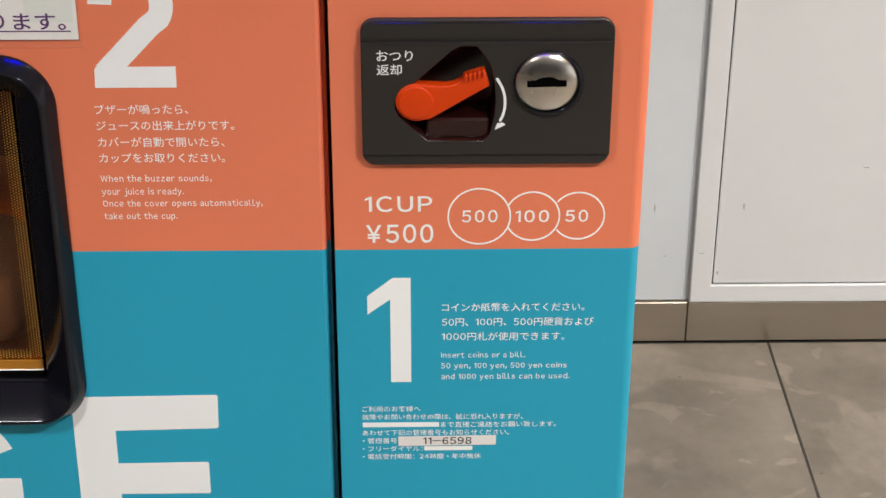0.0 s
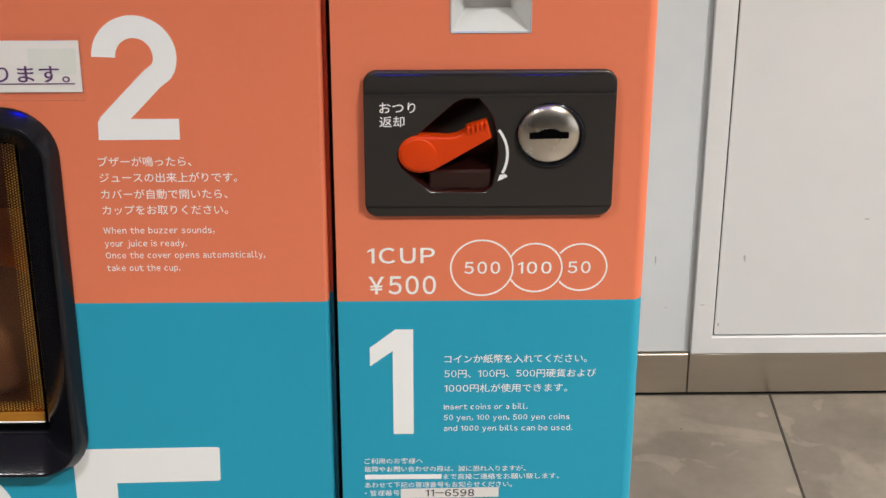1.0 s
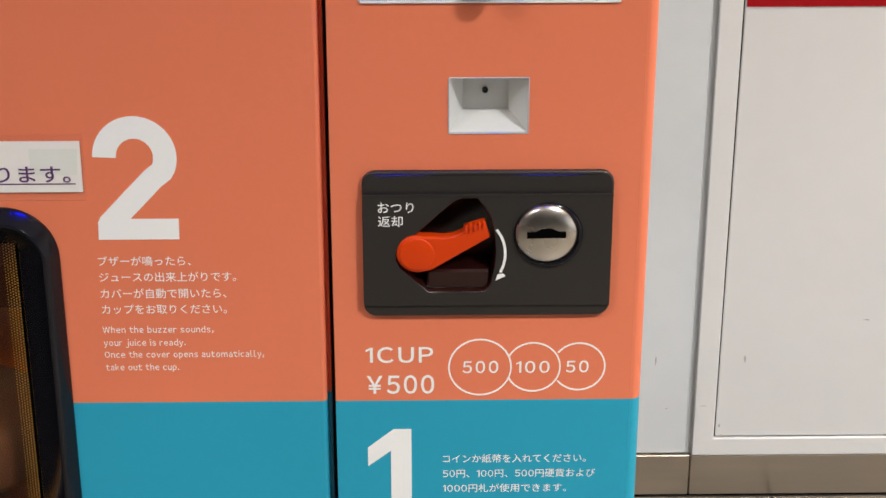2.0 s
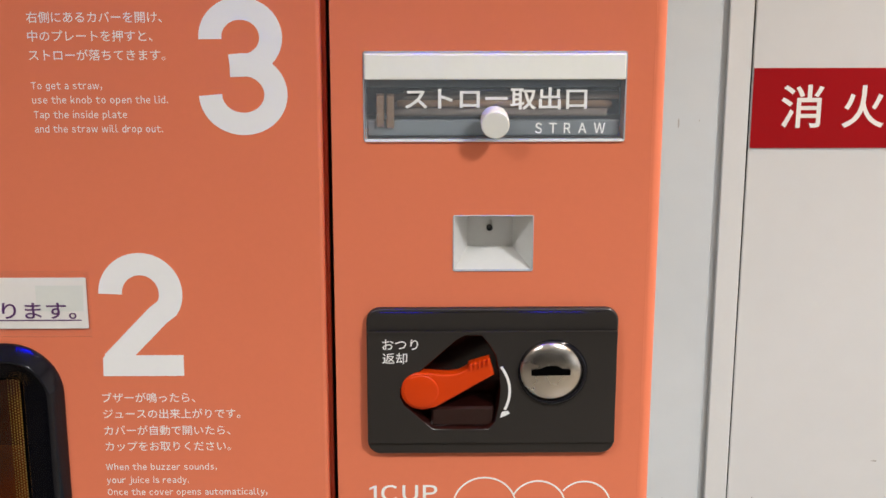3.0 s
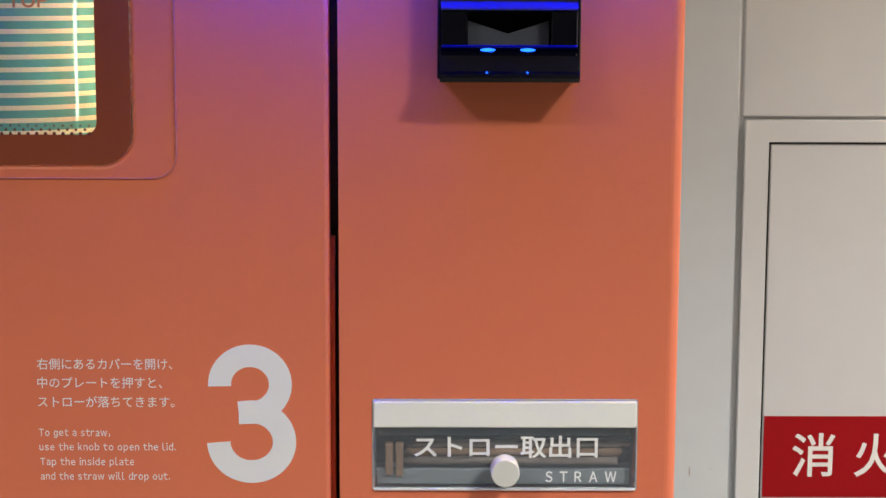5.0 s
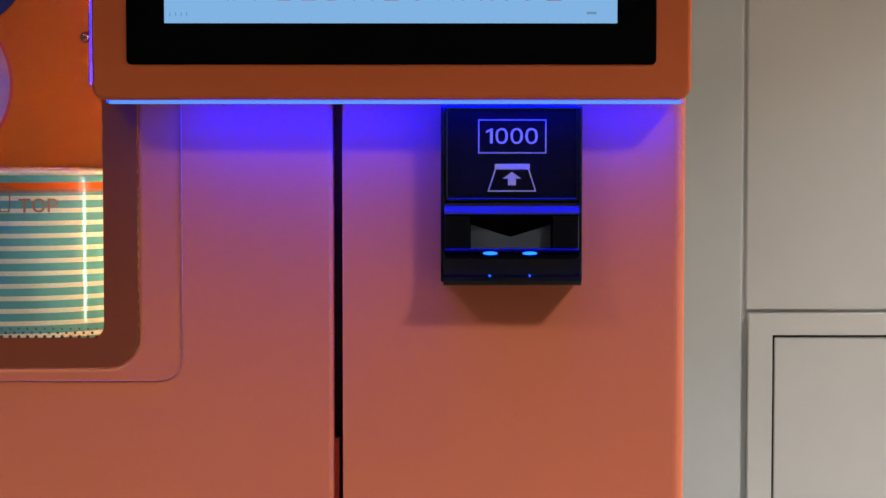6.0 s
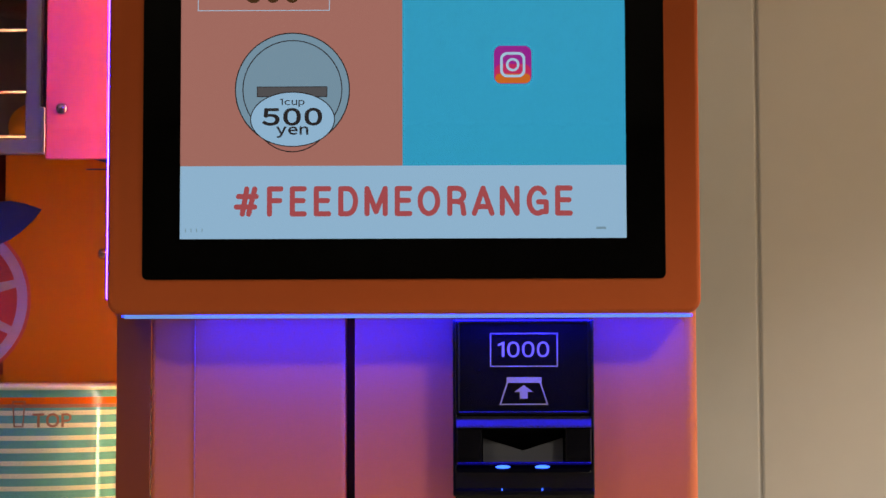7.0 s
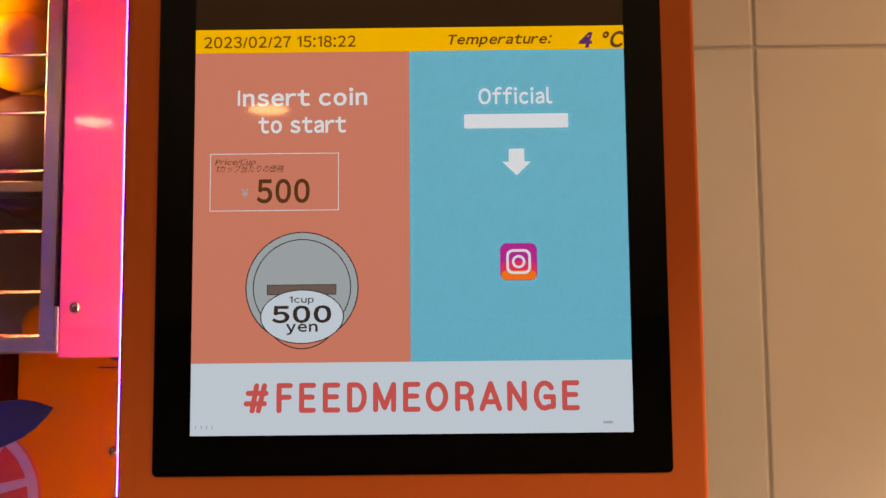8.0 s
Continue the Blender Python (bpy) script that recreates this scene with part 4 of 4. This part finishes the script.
wheel = thing("feed_wheel", (-0.385, 1.60, 1.892), "dark maroon plastic feed wheel", "wheel")
part("drum", lathe([(0, -0.03), (0.050, -0.03), (0.054, -0.026), (0.054, 0.026), (0.050, 0.03), (0, 0.03)], pose(-0.385, 1.60, 1.925, 90), 40), MAROON, wheel)


def fruit(x, y, z, r, seed):
    rng = random.Random(seed)
    ob = thing("orange", (x, y, z - r), "whole ripe orange waiting in the rack", "orange", "oranges in the rack")
    prof = [(max(0.0, r * math.sin(math.pi * i / 16)), -r * 0.95 * math.cos(math.pi * i / 16)) for i in range(17)]
    prof[0], prof[-1] = (0.0, -r * 0.93), (0.0, r * 0.92)
    m = pose(x, y, z, rng.uniform(-60, 60), rng.uniform(-60, 60), rng.uniform(0, 360))
    part("rind", lathe(prof, m, 28), RIND, ob)
    part("stem_button", lathe([(0, 0.002), (0.003, 0.001), (0.004, -0.001)], m @ pose(0, 0, r * 0.93), 10), CAN_BROWN, ob)


for k, (x, y, z) in enumerate(((-0.392, 1.572, 2.018), (-0.372, 1.64, 1.982), (-0.452, 1.590, 2.000), (-0.41, 1.62, 2.075), (-0.48, 1.60, 2.075))):
    fruit(x, y, z, 0.037, k)
fruit(-0.3665, 1.600, 1.7690, 0.022, 9)

# striped can
CX, CY, CR = -0.350, 1.5565, 0.098
can = thing("striped_can", (CX, CY, 1.363), "glossy teal and cream striped can with an orange band", "can")
prof, rings = [(0.0, 1.363), (CR - 0.002, 1.363), (CR, 1.365)], [0, 0]
for k in range(14):
    prof += [(CR, 1.3835 + 0.01015 * k), (CR, 1.3873 + 0.01015 * k)]
    rings += [0, 1]
prof += [(CR, 1.5215), (CR, 1.5244), (CR, 1.5300), (CR, 1.5360), (CR + 0.0012, 1.5368), (CR + 0.0012, 1.5386), (CR, 1.5392), (CR - 0.02, 1.5408), (CR * 0.6, 1.5417), (0, 1.5421)]
rings += [0, 3, 2, 0, 1, 1, 1, 1, 1, 1]
part("body", lathe(prof, pose(CX, CY, 0), 96, rings), [CAN_TEAL, CAN_CREAM, CAN_ORANGE, CAN_BROWN], can)


def wrap(ob, r):
    """Bend a flat print round the can."""
    co = np.empty(len(ob.data.vertices) * 3)
    ob.data.vertices.foreach_get("co", co)
    co = co.reshape(-1, 3)
    a = (co[:, 0] - CX) / r
    co[:, 0], co[:, 1] = CX + r * np.sin(a), CY - r * np.cos(a)
    ob.data.vertices.foreach_set("co", co.ravel())


wrap(text("TOP", -0.3319, -0.3004, 1.5062, 0.0150, 0, CAN_BROWN, can, bold=0.012), CR + 0.0006)
wrap(figure([[(-0.3468, 1.5060), (-0.3390, 1.5060), (-0.3375, 1.5270), (-0.3483, 1.5270)], [(-0.3458, 1.5070), (-0.3400, 1.5070), (-0.3386, 1.5260), (-0.3472, 1.5260)]], 0, CAN_BROWN, can, "cup_print"), CR + 0.0006)

# ---- paper notice ----
pn = thing("paper_notice", (-0.37, YF, 0.95), "laminated white paper notice with purple writing, taped on", "notice")
lam = part("laminate", sheet([[(-0.60, 0.9530), (-0.2735, 0.9530), (-0.2728, 1.0120), (-0.60, 1.0120)]], YF - 0.0010, 0.0006), CLEAR, pn)
lam.visible_shadow = False
part("paper", sheet([[(-0.595, 0.9606), (-0.2755, 0.9610), (-0.2755, 1.0064), (-0.595, 1.0066)]], YF - 0.0018, 0.0004), PAPER, pn)
figure([[(-0.3175, 0.9765), (-0.2790, 0.9765), (-0.2780, 0.9995), (-0.3180, 0.9995)]], YF - 0.0018, PAPER_MARK, pn, "faded_patch", 0.0002)
text("なります。", -0.3690, -0.2850, 0.9710, 0.0166, YF - 0.0020, PURPLE, pn, bold=0.010)
bar(-0.56, -0.2812, 0.9680, 0.0009, YF - 0.0018, PURPLE, pn, "underline")

# ---- display housing ----
HX0, HX1, HZ0, HZ1 = -0.2553, 0.1972, 1.5940, 2.12
hs = part("display_housing", sheet([rounded(HX0, HX1, HZ0, HZ1, 0.011, 8)], YS, 0.040, 0.0035), SHADED_ORANGE, vm, "orange display housing edged with blue light")
part("mount", box(HX0 + 0.03, HX1 - 0.012, YS + 0.040, YF + 0.001, HZ0 + 0.02, HZ1 - 0.01), BLACK_SATIN, hs)
part("light_strip", box(HX0 + 0.010, -0.192, YS + 0.010, YS + 0.038, HZ0 - 0.0018, HZ0 - 0.0002), LED_DIM, hs, "dim end of the blue light strip")
part("light_strip", box(-0.192, HX1 - 0.006, YS + 0.010, YS + 0.038, HZ0 - 0.0018, HZ0 - 0.0002), LED_BLUE, hs, "glowing blue light strip")
# Glow line added for the strip's blown-out pale look.
part("strip_diffuser", box(HX0 + 0.012, HX1 - 0.007, YS + 0.0085, YS + 0.0098, HZ0 - 0.0030, HZ0 - 0.0002, 0.0004, 1), STRIP_LINE, hs, "pale glowing line added along the front of the light strip")
part("light_strip", box(HX0 - 0.0012, HX0 - 0.0002, YS + 0.005, YS + 0.012, HZ0 + 0.012, HZ1 - 0.012), LED_SIDE, hs, "glowing violet light strip")
bz = part("bezel", sheet([rounded(-0.2283, 0.1704, 1.6203, 2.075, 0.004, 4)], YS - 0.0012, 0.0012, 0.0004), BLACK_GLASS, hs, "black glass display surround")
U = YS - 0.0012
AX0, AX1, AZ0, AZ1 = -0.1995, 0.1408, 1.6512, 2.045


def pixels(name, loops, material, layer):
    figure(loops, U - 0.0001 * layer, material, hs, name, 0.0001)


def rect(x0, x1, z0, z1):
    return [(x0, z0), (x1, z0), (x1, z1), (x0, z1)]


MID = -0.0297
pixels("screen_field", [rect(AX0, AX1, 1.9742, AZ1)], S_DARK, 1)
pixels("screen_field", [rect(AX0, AX1, 1.9550, 1.9742)], S_YELLOW, 1)
pixels("screen_field", [rect(AX0, MID, 1.7070, 1.9550)], S_SALMON, 1)
pixels("screen_field", [rect(MID, AX1, 1.7070, 1.9550)], S_TEAL, 1)
pixels("screen_field", [rect(AX0, AX1, AZ0, 1.7070)], S_WHITE, 1)
V = U - 0.0002


def shown(s, a, b, z, size, material, bold=0.0, slant=0.0):
    text(s, a, b, z, size, V, material, hs, "screen_text", bold, slant, 0.0001)


shown("2023/02/27 15:18:22", -0.1928, -0.0720, 1.9593, 0.0128, S_TEXT_DARK)
shown("Temperature:", 0.0001, 0.0828, 1.9602, 0.0108, S_TEXT_DARK, 0.014, 0.25)
shown("4", 0.1043, 0.1150, 1.9567, 0.0165, S_TEXT_BLUE, 0.03, 0.25)
shown("°C", 0.1220, 0.1398, 1.9567, 0.0175, S_TEXT_DARK, 0.02, 0.25)
shown("Insert coin", -0.1655, -0.0630, 1.9117, 0.0180, S_TEXT_WHITE, 0.014)
shown("to start", -0.1489, -0.0796, 1.8897, 0.0180, S_TEXT_WHITE, 0.014)
pixels("price_box", [rect(-0.1867, -0.0854, 1.8268, 1.8729), rect(-0.1862, -0.0859, 1.8273, 1.8724)], S_TEXT_WHITE, 2)
shown("Price/Cup", -0.1830, -0.1515, 1.8640, 0.0066, S_TEXT_DARK, 0.0, 0.3)
shown("1カップ当たりの価格", -0.1825, -0.1290, 1.8582, 0.0066, S_TEXT_DARK, 0.0, 0.3)
shown("¥", -0.1620, -0.1560, 1.8378, 0.0100, S_GREY)
shown("500", -0.1499, -0.1082, 1.8337, 0.0255, S_TEXT_DARK, 0.012)
KX, KZ = -0.1139, 1.7657
pixels("coin_icon", [circle(KX, KZ - 0.006, 0.0342, 48, 0.0423)], S_INK, 2)
pixels("coin_icon", [circle(KX, KZ - 0.006, 0.0333, 48, 0.0414)], S_SALMON, 3)
pixels("coin_icon", [circle(KX, KZ, 0.0441, 56)], S_INK, 4)
pixels("coin_icon", [circle(KX, KZ, 0.0432, 56)], S_GREY, 5)
pixels("coin_icon", [circle(KX, KZ, 0.0383, 56), circle(KX, KZ, 0.0375, 56)], S_INK, 6)
pixels("coin_icon", [rect(-0.1411, -0.0871, 1.7599, 1.7681)], S_INK, 6)
pixels("coin_icon", [rect(-0.1405, -0.0877, 1.7605, 1.7675)], S_GREY_DARK, 7)
pixels("coin_icon", [circle(-0.1137, 1.7428, 0.0325, 48, 0.0213)], S_INK, 8)
pixels("coin_icon", [circle(-0.1137, 1.7428, 0.0317, 48, 0.0205)], S_WHITE, 9)
V = U - 0.0010
shown("1cup", -0.1235, -0.1045, 1.7538, 0.0075, S_INK, 0.006)
shown("500", -0.1372, -0.0910, 1.7385, 0.0178, S_INK, 0.014)
shown("yen", -0.1262, -0.1016, 1.7312, 0.0112, S_INK, 0.010)
V = U - 0.0002
shown("Official", 0.0251, 0.0837, 1.9112, 0.0172, S_TEXT_WHITE, 0.012)
pixels("name_bar", [rect(0.0135, 0.0957, 1.8912, 1.9028)], S_TEXT_WHITE, 2)
pixels("down_arrow", [[(0.0483, 1.8746), (0.0483, 1.8642), (0.0430, 1.8642), (0.0544, 1.8530), (0.0660, 1.8642), (0.0607, 1.8642), (0.0607, 1.8746)]], S_TEXT_WHITE, 2)
pixels("app_icon", [rounded(0.0404, 0.0692, 1.7697, 1.7990, 0.0055)], S_PURPLE, 2)
pixels("app_icon", [rounded(0.0452, 0.0644, 1.7746, 1.7941, 0.0052), rounded(0.0472, 0.0624, 1.7766, 1.7921, 0.0036)], S_TEXT_WHITE, 5)
pixels("app_icon", [circle(0.0548, 1.7843, 0.0052, 28), circle(0.0548, 1.7843, 0.0033, 28)], S_TEXT_WHITE, 5)
pixels("app_icon", [rounded(0.0410, 0.0686, 1.7700, 1.7850, 0.0055)], S_MAGENTA, 3)
pixels("app_icon", [rounded(0.0412, 0.0684, 1.7702, 1.7775, 0.0036)], S_AMBER, 4)
O_LOOP = arc(0.5, 0.5, 0.5, 90, 450, 28)
GLYPHS = {
    "#": [[(0.30, 0.0), (0.52, 1.0)], [(0.62, 0.0), (0.92, 1.0)], [(0.10, 0.70), (1.0, 0.70)], [(0.0, 0.28), (0.92, 0.28)]],
    "F": [[(0, 0), (0, 1)], [(0, 1), (1, 1)], [(0, 0.53), (0.9, 0.53)]],
    "E": [[(0, 0), (0, 1)], [(0, 1), (1, 1)], [(0, 0.53), (0.9, 0.53)], [(0, 0), (1, 0)]],
    "D": [[(0, 0), (0, 1)], [(0, 1), (0.45, 1)] + arc(0.45, 0.5, 0.55, 85, -85, 18, 0.5) + [(0.45, 0), (0, 0)]],
    "M": [[(0, 0), (0, 1)], [(0, 1), (0.5, 0.08)], [(0.5, 0.08), (1, 1)], [(1, 1), (1, 0)]],
    "O": [O_LOOP],
    "R": [[(0, 0), (0, 1)], [(0, 1), (0.5, 1)] + arc(0.5, 0.74, 0.45, 85, -85, 14, 0.26) + [(0.5, 0.48), (0, 0.48)], [(0.5, 0.48), (0.85, 0.38), (0.95, 0.0)]],
    "A": [[(0, 0), (0.5, 1)], [(0.5, 1), (1, 0)], [(0.18, 0.27), (0.82, 0.27)]],
    "N": [[(0, 0), (0, 1)], [(0, 1), (1, 0)], [(1, 0), (1, 1)]],
    "G": [arc(0.5, 0.5, 0.5, 38, 300, 24), [(0.75, 0.06), (1.0, 0.06)], [(0.55, 0.45), (1.0, 0.45)], [(1.0, 0.45), (1.0, 0.06)]],
}
TAG = (("#", 432, 476), ("F", 490, 519), ("E", 530, 560), ("E", 572, 603), ("D", 615, 650), ("M", 661, 702), ("E", 714, 745), ("O", 754, 794), ("R", 806, 841), ("A", 849, 889), ("N", 898, 933), ("G", 945, 984), ("E", 995, 1026))
STROKE = 0.0040
for ch, a, c in TAG:
    a, c = -0.1584 + (a - 432) * 0.000435 + STROKE / 2, -0.1584 + (c - 432) * 0.000435 - STROKE / 2
    strokes("screen_letter", [[(a + u * (c - a), 1.6682 + STROKE / 2 + v * (0.0232 - STROKE)) for u, v in line] for line in GLYPHS[ch]], STROKE, V - 0.0002, S_RED, hs)
for k in range(4):
    pixels("fine_mark", [rect(-0.1955 + 0.0042 * k, -0.1948 + 0.0042 * k, 1.6565, 1.6592)], S_GREY, 2)
pixels("fine_mark", [rect(0.1178, 0.1252, 1.6580, 1.6598)], S_GREY, 2)

# ---- floor tiles ----
STEP, JOINT = 0.6, 0.0032
TX, TY = 0.566, 2.484
me = bpy.data.meshes.new("floor_tile")
b = box(JOINT / 2, STEP - JOINT / 2, JOINT / 2, STEP - JOINT / 2, -0.012, 0.0, 0.0012, 1)
b.to_mesh(me)
b.free()
STONE = mat("stone_tile", (0.166, 0.145, 0.115), 0.42, vary=0.34, scale=4.5, fine=45, bump=0.08)
nt = STONE.node_tree
bsdf = nt.nodes["Principled BSDF"]
grain = bsdf.inputs["Base Color"].links[0].from_socket
patch, edge, lift = nt.nodes.new("ShaderNodeTexNoise"), nt.nodes.new("ShaderNodeMapRange"), nt.nodes.new("ShaderNodeVectorMath")
patch.inputs["Scale"].default_value, patch.inputs["Detail"].default_value, patch.inputs["Distortion"].default_value = 4.2, 10, 0.9
edge.inputs["From Min"].default_value, edge.inputs["From Max"].default_value = 0.515, 0.56
edge.inputs["To Min"].default_value, edge.inputs["To Max"].default_value = 0.86, 1.14
lift.operation = "SCALE"
nt.links.new(next(n for n in nt.nodes if n.type == "MAPPING").outputs[0], patch.inputs["Vector"])
nt.links.new(patch.outputs["Fac"], edge.inputs[0])
nt.links.new(grain, lift.inputs[0])
nt.links.new(edge.outputs[0], lift.inputs["Scale"])
nt.links.new(lift.outputs[0], bsdf.inputs["Base Color"])
fleck, speck, mix = nt.nodes.new("ShaderNodeTexNoise"), nt.nodes.new("ShaderNodeTexNoise"), nt.nodes.new("ShaderNodeMath")
flecks, specks = nt.nodes.new("ShaderNodeMapRange"), nt.nodes.new("ShaderNodeMapRange")
fleck.inputs["Scale"].default_value, fleck.inputs["Detail"].default_value, fleck.inputs["Distortion"].default_value = 11, 8, 1.2
speck.inputs["Scale"].default_value, speck.inputs["Detail"].default_value = 55, 2
for node, source, low, high, a, b in ((flecks, fleck, 0.61, 0.64, 1.0, 1.30), (specks, speck, 0.72, 0.76, 1.0, 0.62)):
    node.inputs["From Min"].default_value, node.inputs["From Max"].default_value = low, high
    node.inputs["To Min"].default_value, node.inputs["To Max"].default_value = a, b
    nt.links.new(next(n for n in nt.nodes if n.type == "MAPPING").outputs[0], source.inputs["Vector"])
    nt.links.new(source.outputs["Fac"], node.inputs[0])
mix.operation = "MULTIPLY"
nt.links.new(flecks.outputs[0], mix.inputs[0])
nt.links.new(specks.outputs[0], mix.inputs[1])
top = nt.nodes.new("ShaderNodeVectorMath")
top.operation = "SCALE"
nt.links.new(lift.outputs[0], top.inputs[0])
nt.links.new(mix.outputs[0], top.inputs["Scale"])
nt.links.new(top.outputs[0], bsdf.inputs["Base Color"])
info, shift = nt.nodes.new("ShaderNodeObjectInfo"), nt.nodes.new("ShaderNodeVectorMath")
shift.operation = "SCALE"
shift.inputs[0].default_value = (40, 23, 31)
nt.links.new(info.outputs["Random"], shift.inputs["Scale"])
mapping = next(n for n in nt.nodes if n.type == "MAPPING")
nt.links.new(shift.outputs[0], mapping.inputs["Location"])
me.materials.append(STONE)
for i in range(-8, 6):
    for j in range(1, 13):
        x, y = TX + STEP * i, TY - STEP * j
        if x < X0 - 0.3 or x + STEP > X1 + 0.3 or y < Y0 - 0.3:
            continue
        t = new("floor_tile", me)
        t.location = (x, y, 0)
        t.parent = slab
